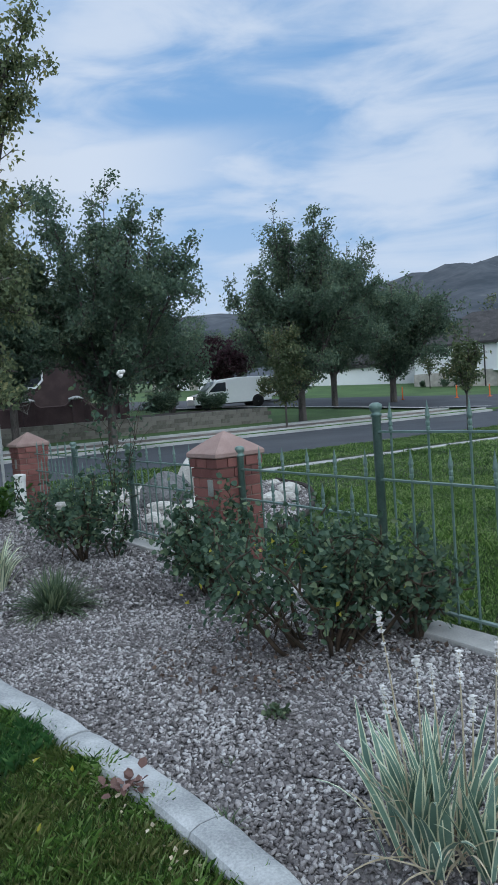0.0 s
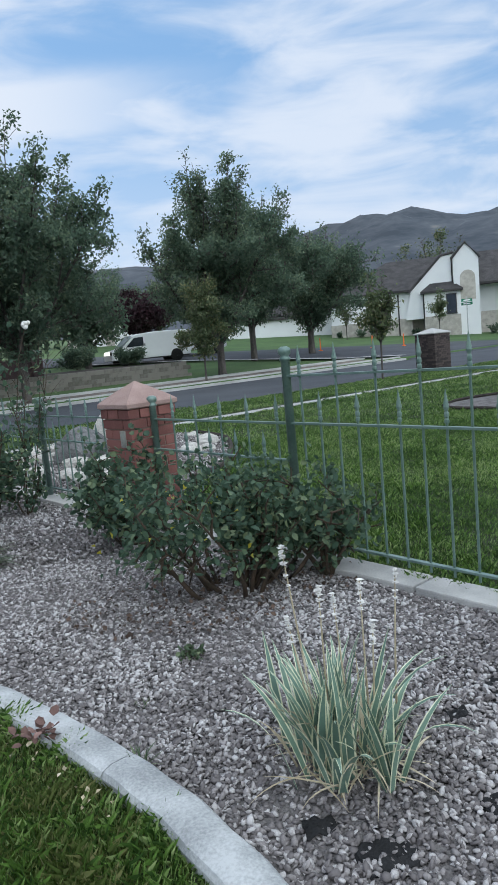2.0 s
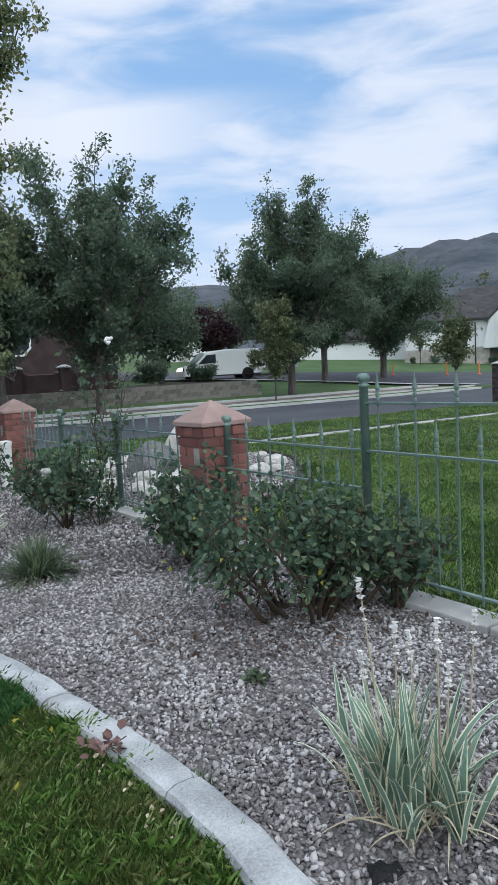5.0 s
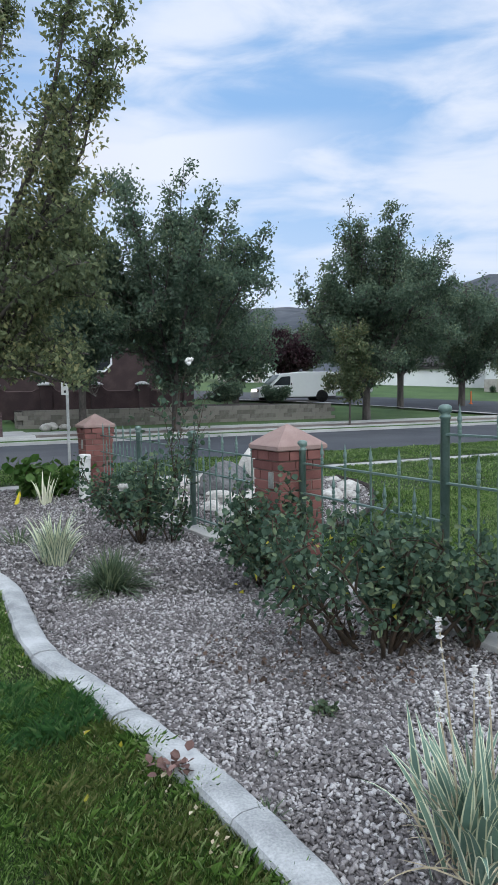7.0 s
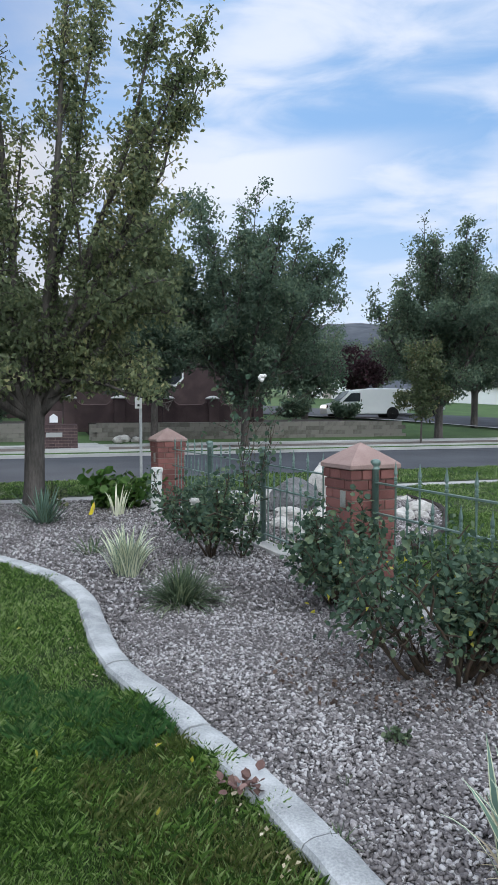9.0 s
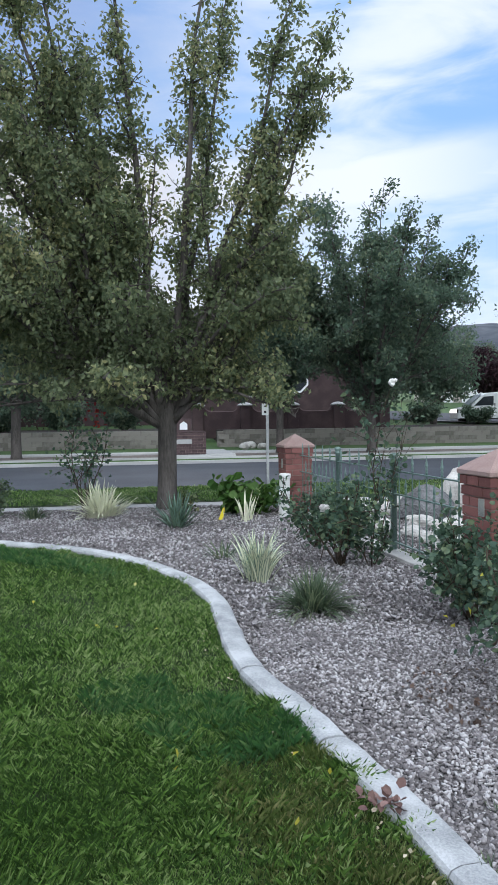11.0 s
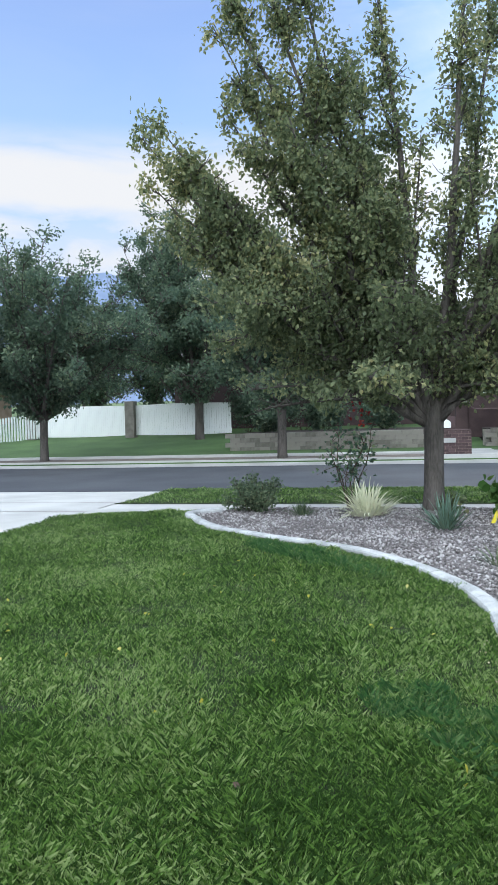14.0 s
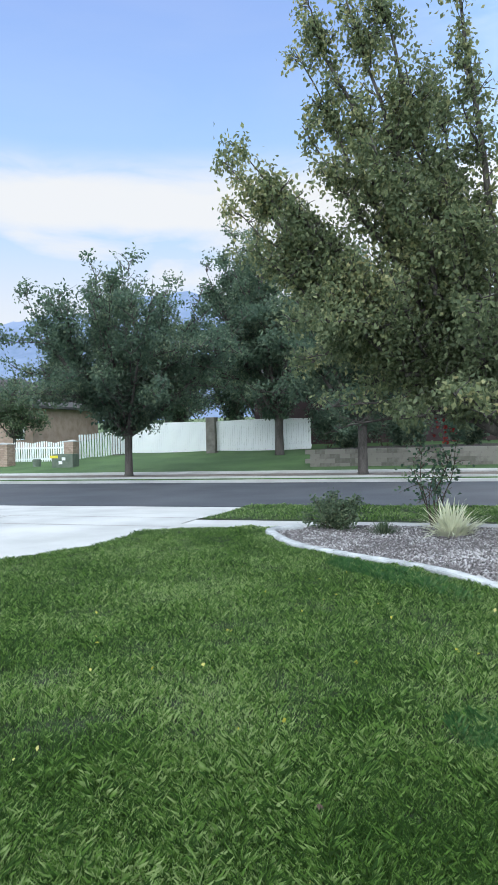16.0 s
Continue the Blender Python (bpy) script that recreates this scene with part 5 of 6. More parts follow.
# ---- van on the side road ----
van = thing("van", Matrix.Translation(st(21.05, 38.15, 0.84)) @ Matrix.Rotation(math.atan2(1.31, 5.4), 4, "Z") @ Matrix.Scale(0.94, 4), "long white cargo van parked on the side road", "van")
out = [(-2.75, 0.35), (-2.78, 0.75), (-2.7, 0.98), (-1.95, 1.15), (-1.2, 1.85), (-0.95, 1.98), (0.5, 2.08), (2.6, 2.05), (2.74, 1.9), (2.8, 0.8), (2.78, 0.4)]
bm = bmesh.new()
prism(bm, out, 1.9, Matrix.Translation((0, -0.95, 0)))
bmesh.ops.bevel(bm, geom=bm.edges[:], offset=0.07, segments=2, affect="EDGES", profile=0.6)
body = part("body", bm, M_VANPAINT, van)
bm = bmesh.new()
prism(bm, [(-1.72, 1.17), (-1.12, 1.74), (-0.5, 1.78), (-0.5, 1.2)], 0.02, Matrix.Translation((0, -0.967, 0)))
part("side_window", bm, M_GLASSY, body)
bm = bmesh.new()
prism(bm, [(-1.95, 1.19), (-1.22, 1.88), (-1.2, 1.84), (-1.92, 1.15)], 1.6, Matrix.Translation((-0.03, -0.8, 0.02)))
part("windscreen", bm, M_SCREEN, body)
for x, z, w, h, m, nm in ((-0.42, 1.25, 0.06, 0.16, M_RUBBER, "door_handle"), (-1.2, 0.9, 0.5, 0.05, M_RUBBER, "side_strip"), (-2.76, 0.85, 0.1, 0.22, M_RUBBER, "headlight"), (0, 0.36, 5.3, 0.06, M_RUBBER, "sill")):
    bm = bmesh.new()
    box(bm, (x, -0.955, z), (w, 0.05, h), 0.01)
    part(nm, bm, m, body)
for x in (-1.85, 1.75):
    for y in (-0.86, 0.86):
        bm = bmesh.new()
        lathe(bm, [(0.2, -0.11), (0.34, -0.11), (0.37, -0.06), (0.37, 0.06), (0.34, 0.11), (0.2, 0.11)], 20)
        bmesh.ops.rotate(bm, cent=(0, 0, 0), matrix=Matrix.Rotation(radians(90), 3, "X"), verts=bm.verts)
        bmesh.ops.translate(bm, vec=(x, y, 0.36), verts=bm.verts)
        w = part("wheel", bm, M_RUBBER, van)
        bm = bmesh.new()
        lathe(bm, [(0.17, -0.1), (0.17, -0.02), (0.05, 0.01), (0.04, 0.01)], 16)
        bmesh.ops.rotate(bm, cent=(0, 0, 0), matrix=Matrix.Rotation(radians(90 if y < 0 else -90), 3, "X"), verts=bm.verts)
        bmesh.ops.translate(bm, vec=(x, y + (-0.1 if y < 0 else 0.1), 0.36), verts=bm.verts)
        part("rim", bm, M_STEEL, w)
    bm = bmesh.new()
    bmesh.ops.create_cone(bm, cap_ends=True, segments=20, radius1=0.42, radius2=0.42, depth=0.05)
    bmesh.ops.rotate(bm, cent=(0, 0, 0), matrix=Matrix.Rotation(radians(90), 3, "X"), verts=bm.verts)
    bmesh.ops.translate(bm, vec=(x, -0.945, 0.42), verts=bm.verts)
    part("wheel_arch", bm, M_RUBBER, body)
# parked pickup nose behind the van
pk = thing("pickup", Matrix.Translation(st(25.2, 40.0, 1.05)) @ Matrix.Rotation(math.atan2(1.31, 5.4), 4, "Z"), "white pickup truck parked behind the van", "truck")
bm = bmesh.new()
prism(bm, [(-1.6, 0.4), (-1.62, 1.1), (-0.7, 1.2), (-0.2, 1.75), (1.0, 1.78), (1.3, 1.2), (2.6, 1.2), (2.6, 0.4)], 1.8, Matrix.Translation((0, -0.9, 0)))
bmesh.ops.bevel(bm, geom=bm.edges[:], offset=0.05, segments=2, affect="EDGES")
pb = part("body", bm, M_VANPAINT, pk)
bm = bmesh.new()
prism(bm, [(-0.55, 1.22), (-0.12, 1.66), (0.9, 1.68), (1.1, 1.22)], 0.02, Matrix.Translation((0, -0.915, 0)))
part("side_window", bm, M_GLASSY, pb)
for x in (-0.9, 1.8):
    for y in (-0.8, 0.8):
        bm = bmesh.new()
        lathe(bm, [(0.2, -0.11), (0.36, -0.11), (0.38, 0.0), (0.36, 0.11), (0.2, 0.11)], 16)
        bmesh.ops.rotate(bm, cent=(0, 0, 0), matrix=Matrix.Rotation(radians(90), 3, "X"), verts=bm.verts)
        bmesh.ops.translate(bm, vec=(x, y, 0.37), verts=bm.verts)
        part("wheel", bm, M_RUBBER, pk)
shrub("clipped_shrub", st(14.8, 34.5, 0.94), (1.2, 0.9, 0.95), 4200, 0.1, 71, "dark clipped shrub on the terrace", M_FARLEAF, "shrub", 10)
shrub("clipped_shrub", st(17.9, 34.3, 0.94), (1.0, 0.8, 0.85), 4200, 0.1, 72, "dark clipped shrub on the terrace", M_FARLEAF, "shrub", 10)
for k, (ps, pn, w, h) in enumerate(((-6.6, 32.0, 1.1, 1.0), (-3.9, 33.4, 1.5, 1.5), (-1.0, 33.8, 1.5, 1.3), (-8.6, 36.5, 1.8, 2.2), (-5.6, 37.2, 2.0, 2.4))):
    shrub("terrace_shrub", st(ps, pn, 0.84), (w, w * 0.75, h), 2600, 0.14, 73 + 200 * k, "dark spreading shrub on the mulched terrace", M_FARLEAF, "shrub", 10, "terrace shrubs", bottom=0.1)

# small white garage far behind the van
gr = thing("garage", Matrix.Translation((1.2, 66.0, 2.6)) @ Matrix.Rotation(radians(2), 4, "Z"), "small pale garage with white doors and grey roof", "garage")
house_walls(gr, -3, 4, 0, 6, -1.0, 2.0, M_STONEBASE)
hip_roof(gr, -3, 4, 0, 6, 2.0, 1.4, 0.3)
for x in (-0.6, 2.4):
    bm = bmesh.new()
    box(bm, (x, -0.03, 0.6), (2.2, 0.08, 2.2), 0.01)
    part("garage_door", bm, M_WHITE, gr)

# ---- white house on the rise ----
u = Vector((33.49 - 24.9, 50.71 - 55.36, 0)).normalized()
wh = thing("white_house", Matrix.Translation((24.9, 55.36, 1.2)) @ Matrix.Rotation(math.atan2(u.y, u.x), 4, "Z"), "white stucco house with pale stone base and dark shingle roof", "house")
house_walls(wh, -4.2, 2.6, 0, 9, -0.8, 3.35, M_STUCCO)
house_walls(wh, -4.3, 2.7, -0.08, 9.08, -0.8, 1.15, M_STONEBASE, "stone_base")
house_walls(wh, 2.6, 16, 1.2, 9, -0.8, 3.35, M_STUCCO)
house_walls(wh, 2.6, 16.1, 1.12, 9.08, -0.8, 1.15, M_STONEBASE, "stone_base")
hip_roof(wh, -4.2, 16, 0, 9, 3.35, 3.1, 0.45, ridge_x=(0.5, 11.0))
bm = bmesh.new()
prism(bm, [(2.2, 1.0), (2.7, 3.3), (5.3, 5.9), (6.2, 6.1), (6.2, 1.0)], 1.6, Matrix.Translation((0, -0.5, 0)))
part("gable_wall", bm, M_STUCCO, wh)
bm = bmesh.new()
tube(bm, [(2.5, -0.55, 3.25), (5.2, -0.55, 5.98), (6.3, -0.55, 6.15)], 0.11, 6)
part("gable_trim", bm, M_ROOF, wh)
bm = bmesh.new()
prism(bm, [(6.2, -0.8), (6.2, 5.7), (7.2, 6.75), (8.2, 5.6), (8.2, -0.8)], 2.2, Matrix.Translation((0, -0.8, 0)))
ent = part("entry_gable", bm, M_STUCCO, wh)
# niche's shade drawn as a thin arched panel in the darker stone colour
bm = bmesh.new()
prism(bm, [(6.7, 2.2), (6.7, 4.0), *[(7.3 + 0.6 * math.cos(a), 4.0 + 0.6 * math.sin(a)) for a in np.linspace(math.pi, 0, 9)], (7.9, 2.2)], 0.04, Matrix.Translation((0, -0.83, 0)))
part("arch_recess", bm, M_STONEBASE, ent)
bm = bmesh.new()
tube(bm, [(6.05, -0.85, 5.6), (7.2, -0.85, 6.83), (8.35, -0.85, 5.5)], 0.12, 6)
part("gable_trim", bm, M_ROOF, ent)
bay = house_walls(wh, 3.8, 6.6, -1.0, 1.2, -0.8, 3.0, M_STUCCO, "bay")
bm = bmesh.new()
box(bm, (5.2, 0.1, 0.15), (2.9, 2.3, 1.9))
part("stone_base", bm, M_STONEBASE, bay)
hip_roof(wh, 3.8, 6.6, -1.0, 1.2, 3.0, 1.3, 0.3, "bay_roof")
window(wh, 5.95, 2.0, 0.75, 1.6, -1.0, M_ROOF)
window(wh, 0.55, 1.95, 0.7, 1.3, 0, M_ROOF)
window(wh, 10.5, 1.95, 0.9, 1.4, 1.2, M_ROOF)
for x, y in ((1.6, -0.12), (3.72, -0.6), (6.1, -0.62)):
    bm = bmesh.new()
    tube(bm, [(x, y, -0.4), (x, y, 3.2 if x < 6 else 5.6)], 0.06, 6)
    part("downpipe", bm, M_ROOF, wh)
low = thing("white_garage_wing", Matrix.Translation((10.5, 66.0, 1.9)) @ Matrix.Rotation(math.atan2(u.y, u.x) + radians(14), 4, "Z"), "low white outbuilding beyond the trees", "house")
house_walls(low, 0, 14, 0, 6, -1.5, 1.6, M_STUCCO)
hip_roof(low, 0, 14, 0, 6, 1.6, 1.5, 0.3)
for k, (x, y) in enumerate(((-3.5, -1.0), (-1.6, -1.0), (-0.6, -1.0), (3.1, -0.8), (9.2, -0.8), (10.4, -1.6), (12.0, -1.5))):
    p = wh.matrix_world @ Vector((x, y, 0))
    shrub("foundation_shrub", (p.x, p.y, ground_z(float(np.dot(SN, (p.x, p.y)))) - 0.02), (0.5, 0.5, 0.55 + 0.2 * (k % 3)), 420, 0.12, 80 + k, "small dark green shrub beside the white house", M_FARLEAF, "shrub", 6)
p = wh.matrix_world @ Vector((4.9, -4.0, 0))
tree("young_tree", (p.x, p.y, 0.9), 3.6, 1.1, 0.04, 5, 0.9, 1.1, 1500, 0.16, 33, "young tree with yellow-green leaves before the white house", M_YOUNGLEAF, "young trees", clump=0.2, upright=1.5)
p = wh.matrix_world @ Vector((-2.6, -3.0, 0))
tree("young_tree", (p.x, p.y, 0.9), 4.4, 1.4, 0.04, 5, 0.9, 1.4, 1200, 0.15, 34, "thin young tree with pale leaves before the white house", M_YOUNGLEAF, "young trees", clump=0.2, upright=1.5)
p = wh.matrix_world @ Vector((11.8, -2.2, 0))
tree("round_tree", (p.x, p.y, 1.0), 5.0, 1.7, 0.09, 7, 1.5, 1.8, 4200, 0.18, 35, "small round dark green tree beside the white house", M_FARLEAF, clump=0.25)
cs = thing("corner_sign", Matrix.Translation((27.0, 44.8, 0.35)), "green street name blades on a pale pole", "sign")
bm = bmesh.new()
tube(bm, [(0, 0, -0.1), (0, 0, 3.0)], 0.04, 8)
part("pole", bm, M_STEEL, cs)
for a, z in ((10, 2.75), (-70, 2.5)):
    bm = bmesh.new()
    box(bm, (0, 0, 0), (1.0, 0.02, 0.2), 0.004, Matrix.Translation((0, 0, z)) @ Matrix.Rotation(radians(a), 4, "Z"))
    bl = part("blade", bm, M_GREENSIGN, cs)
    bm = bmesh.new()
    box(bm, (0, -0.012, 0), (0.6, 0.01, 0.07), 0, Matrix.Translation((0, 0, z)) @ Matrix.Rotation(radians(a), 4, "Z"))
    part("mark", bm, M_WHITE, bl)
for s, n in ((31.5, 33.4), (34.6, 31.6), (36.6, 30.6)):
    bm = bmesh.new()
    lathe(bm, [(0.14, 0), (0.14, 0.04), (0.045, 0.05), (0.04, 0.8), (0.02, 0.84)], 10)
    ob = new("traffic_marker", mesh_of(bm, "traffic_marker", M_ORANGE))
    ob.location = st(s, n, max(ground_z(n) + 0.06, -0.2))
    tagged(ob, "slim orange traffic marker on the side road", "traffic marker", "traffic markers")

# ---- white fence and tan house across the driveway ----
wf = thing("vinyl_fence", st_pose(0, 36.0), "tall white vinyl picket fence between brick piers", "fence")
for a, b in ((-21.2, -15.6), (-15.0, -9.4)):
    for z in (1.0, 2.35):
        bm = bmesh.new()
        box(bm, ((a + b) / 2, 0.03, z), (b - a, 0.05, 0.14), 0.004)
        part("rail", bm, M_WHITE, wf)
    bm = bmesh.new()
    for x in np.arange(a + 0.06, b, 0.14):
        box(bm, (x, 0, 1.66), (0.128, 0.022, 1.68 + 0.1 * math.sin((x - a) / (b - a) * math.pi)))
    part("slats", bm, M_WHITE, wf)
for x in (-21.5, -15.3):
    bm = bmesh.new()
    box(bm, (x, 0, 1.6), (0.55, 0.55, 2.3), 0.02)
    part("pier", bm, M_BLOCK, wf)
wg = thing("picket_fence", st_pose(0, 33.0), "low white picket fence with dipped top before the tan house", "fence")
for a, b in ((-30.0, -26.3), (-26.3, -23.1)):
    bm = bmesh.new()
    for k, x in enumerate(np.arange(a + 0.06, b, 0.16)):
        v = (x - a) / (b - a)
        box(bm, (x, 0, 0.95), (0.09, 0.022, 1.15 + 0.22 * abs(math.cos(v * math.pi * 2))))
    part("slats", bm, M_WHITE, wg)
    for z in (0.6, 1.25):
        bm = bmesh.new()
        box(bm, ((a + b) / 2, 0.03, z), (b - a, 0.05, 0.1))
        part("rail", bm, M_WHITE, wg)
brick_pillar("brick_pillar", st_pose(-22.8, 33.0, 0.35), 0.62, 0.62, 12, 0.1, M_TANBRICK, M_CONCRETE, "tan brick pillar with pale cap beside the picket fence", corbel=False, cap_h=0.14)
brick_pillar("brick_pillar", st_pose(-25.9, 31.0, 0.1), 1.0, 0.7, 14, 0.1, M_TANBRICK, M_CONCRETE, "broad tan brick pillar with pale cap beside the street", corbel=False, cap_h=0.12)
wr = thing("picket_fence", st_pose(-22.6, 33.2, 0) @ Matrix.Rotation(radians(52), 4, "Z"), "low white picket fence climbing towards the tall fence", "fence")
bm = bmesh.new()
for x in np.arange(0.2, 3.4, 0.16):
    box(bm, (x, 0, 1.25 + 0.07 * x), (0.09, 0.022, 1.3 + 0.1 * abs(math.cos(x * 2))))
part("slats", bm, M_WHITE, wr)
ub = thing("utility_cabinet", st_pose(-21.3, 30.2, 0.12), "grey-green utility cabinet with white labels", "utility cabinet")
bm = bmesh.new()
box(bm, (0, 0, 0.4), (1.3, 0.6, 0.8), 0.02)
part("body", bm, M_BOX, ub)
for x, z in ((0.1, 0.55), (-0.1, 0.35)):
    bm = bmesh.new()
    box(bm, (x, -0.31, z), (0.22, 0.01, 0.16))
    part("sticker", bm, M_WHITE, ub)
bm = bmesh.new()
box(bm, (-0.5, -0.31, 0.66), (0.5, 0.01, 0.14))
part("warning_label", bm, M_FLAG, ub)
bm = bmesh.new()
lathe(bm, [(0.22, 0), (0.22, 0.5), (0.18, 0.55), (0.02, 0.56)], 12)
ob = new("utility_pedestal", mesh_of(bm, "utility_pedestal", M_BOX))
ob.location = st(-23.4, 30.6, 0.12)
tagged(ob, "small green utility pedestal", "utility cabinet")
th = thing("tan_house", st_pose(0, 42.0, 1.2), "pinkish tan brick house with grey hip roof", "house")
house_walls(th, -48, -32.2, 0, 9, -0.8, 3.0, M_TANBRICK)
hip_roof(th, -48, -32.2, 0, 9, 3.0, 2.8)
window(th, -33.3, 1.15, 0.65, 0.95, 0)
tree("street_tree", st(-31.5, 39.0, 0.9), 6.0, 1.2, 0.12, 8, 2.6, 1.0, 7000, 0.2, 28, "greyish leafy tree beside the tan house", M_SHRUB, "street trees", clump=0.35)

# greenery that fills the slope behind
rng = np.random.default_rng(77)
for k, (x, y, h, w, mat) in enumerate(((2.0, 75, 9, 4.5, M_FARLEAF), (8.0, 78, 8, 4.0, M_SHRUB), (4.6, 60, 5.2, 2.6, M_PURPLE), (-4, 70, 11, 5.0, M_FARLEAF), (14.5, 72, 10, 4.5, M_FARLEAF), (21, 70, 12, 4.5, M_YOUNGLEAF), (26, 68, 11, 4.0, M_FARLEAF), (-12, 58, 11, 5, M_FARLEAF), (-26, 52, 11, 5, M_FARLEAF), (-40, 46, 11, 5, M_FARLEAF), (-56, 46, 10, 5, M_FARLEAF), (36, 66, 11, 4.5, M_YOUNGLEAF), (-18, 37, 7, 3.2, M_FARLEAF), (-40, 34, 9, 4.4, M_FARLEAF), (-47, 36, 9.5, 4.5, M_FARLEAF), (-55, 33, 9, 4.5, M_FARLEAF), (-34, 37, 9, 4, M_FARLEAF), (-37.5, 37.5, 8, 4.5, M_FARLEAF), (-31, 41, 9, 4.5, M_FARLEAF), (0, 42, 7, 3.0, M_FARLEAF))):
    tree("background_tree", (x, y, ground_z(float(np.dot(SN, (x, y)))) - 0.05), h, 1.3, 0.2, 9, w, 0.9, 8500, 0.26, 100 + k, "dense tree in the distance behind the houses" if mat != M_PURPLE else "dark purple-leaved tree behind the van", mat, "background trees", clump=0.55)


# ---- hills ----
def hills(name, az0, az1, pts, dist, mat, label, seed):
    """A ridge round the horizon: pts are (azimuth, elevation) of its crest in degrees."""
    bm = bmesh.new()
    A, E = zip(*pts)
    rows = []
    for a in np.linspace(az0, az1, 160):
        e = np.interp(a, A, E)
        row = []
        for u in np.linspace(0, 1, 22):
            d = dist * (0.45 + 0.75 * u)
            up = math.sin(min(u / 0.75, 1) * math.pi / 2) ** 1.4 if u <= 0.75 else 1 - 0.5 * (u - 0.75)
            x, y = d * math.sin(radians(a)), d * math.cos(radians(a))
            q = Vector((x, y, seed * 100.0)) / dist
            rough = noise.fractal(q * 16, 0.75, 2.1, 7) * 0.1 + 0.1 * noise.fractal(q * 3, 0.9, 2.1, 3) * (1 - up)
            row.append(bm.verts.new((x, y, max(0.0, dist * 0.97 * math.tan(radians(e)) * (up + rough * up) - 2))))
        rows.append(row)
    for a, b in zip(rows, rows[1:]):
        for i in range(21):
            bm.faces.new((a[i], a[i + 1], b[i + 1], b[i]))
    bmesh.ops.recalc_face_normals(bm, faces=bm.faces)
    return tagged(new(name, mesh_of(bm, name, mat, True)), label, "hill", kind="structure")


hills("backdrop_hills", -30, 180, [(-30, 4), (-10, 6.2), (5, 7.2), (14, 7.6), (20, 8.6), (23, 9.0), (25.5, 9.3), (27.3, 9.2), (30, 8.4), (33, 8.5), (45, 9.5), (90, 7), (180, 4)], 1500, M_HILL, "hillside coloured blue-grey for haze, with paler dry tracks", 1)
hills("backdrop_hills_west", -180, -20, [(-180, 4), (-120, 7), (-75, 9.0), (-63, 9.4), (-58, 10.3), (-52, 11.4), (-48, 11.9), (-42, 9.0), (-30, 6), (-20, 4)], 2400, M_BLUEHILL, "mountain slope with blue haze put into its colour", 2)

# ---- rocks behind the fence ----
creek = [tuple(on_fence(-3.0, 0.12)[:2]), tuple(on_fence(1.2, 0.12)[:2]), (0.95, 5.9), (1.35, 6.6), (1.75, 7.6), (2.0, 9.2), (1.7, 10.4), (0.9, 10.9), (-0.4, 10.7)]
flat("rock_bed", creek, 0.03, M_BED, "rock and gravel bed beside the fence", "ground")
bm = bmesh.new()
edge = spline([(0.75, 5.75), (1.35, 6.6), (1.75, 7.6), (2.0, 9.2), (1.7, 10.4)], 0.12)
tube(bm, [(x, y, 0.06) for x, y in edge], 0.035, 6)
tagged(new("bed_edging", mesh_of(bm, "bed_edging", M_MULCH)), "dark edging strip round the rock bed", "edging", kind="structure")
right_bed = [(7.5 + 1.75 * math.cos(a), 9.5 + 1.15 * math.sin(a)) for a in np.linspace(0, 2 * math.pi, 22, endpoint=False)]
flat("rock_bed_east", right_bed, 0.03, M_BED, "rock bed in the lawn", "ground")
bm = bmesh.new()
tube(bm, [(x, y, 0.05) for x, y in right_bed + right_bed[:1]], 0.03, 6, False)
tagged(new("bed_edging_east", mesh_of(bm, "bed_edging_east", M_MULCH)), "dark edging strip round the rock bed", "edging", kind="structure")
boulder("boulder", (-0.02, 8.85, 0.16), (0.38, 0.28, 0.3), 201, M_ROCK, "large dark grey boulder in the rock bed")
boulder("boulder", (0.4, 9.2, 0.25), (0.28, 0.24, 0.42), 202, M_COBBLE, "pale boulder beside the dark boulder")
rng = np.random.default_rng(12)
k = 0
while k < 52:
    x, y = (rng.uniform(-1.2, 1.9), rng.uniform(6.0, 10.6)) if k < 34 else (rng.uniform(-0.7, 0.6), rng.uniform(7.4, 8.7))
    if not inside(np.array([x]), np.array([y]), creek)[0] or (FENCE.inverted() @ Vector((x, y, 0))).y < 0.3:
        continue
    r = rng.uniform(0.06, 0.15)
    boulder("river_rock", (x, y, 0.03 + r * 0.35), (r * 1.2, r, r * 0.7), 300 + k, M_COBBLE, "pale rounded rock in the rock bed", "river rocks")
    k += 1
for k in range(22):
    a, q = rng.uniform(0, 6.28), rng.uniform(0, 0.8)
    r = rng.uniform(0.08, 0.2)
    boulder("river_rock", (7.5 + 1.6 * q * math.cos(a), 9.5 + q * math.sin(a), 0.03 + r * 0.4), (r * 1.2, r, r * 0.75), 400 + k, M_COBBLE, "pale rock in the lawn's rock bed", "river rocks")
boulder("boulder", (7.9, 9.8, 0.3), (0.5, 0.45, 0.5), 203, M_COBBLE, "tall pale boulder in the lawn's rock bed")

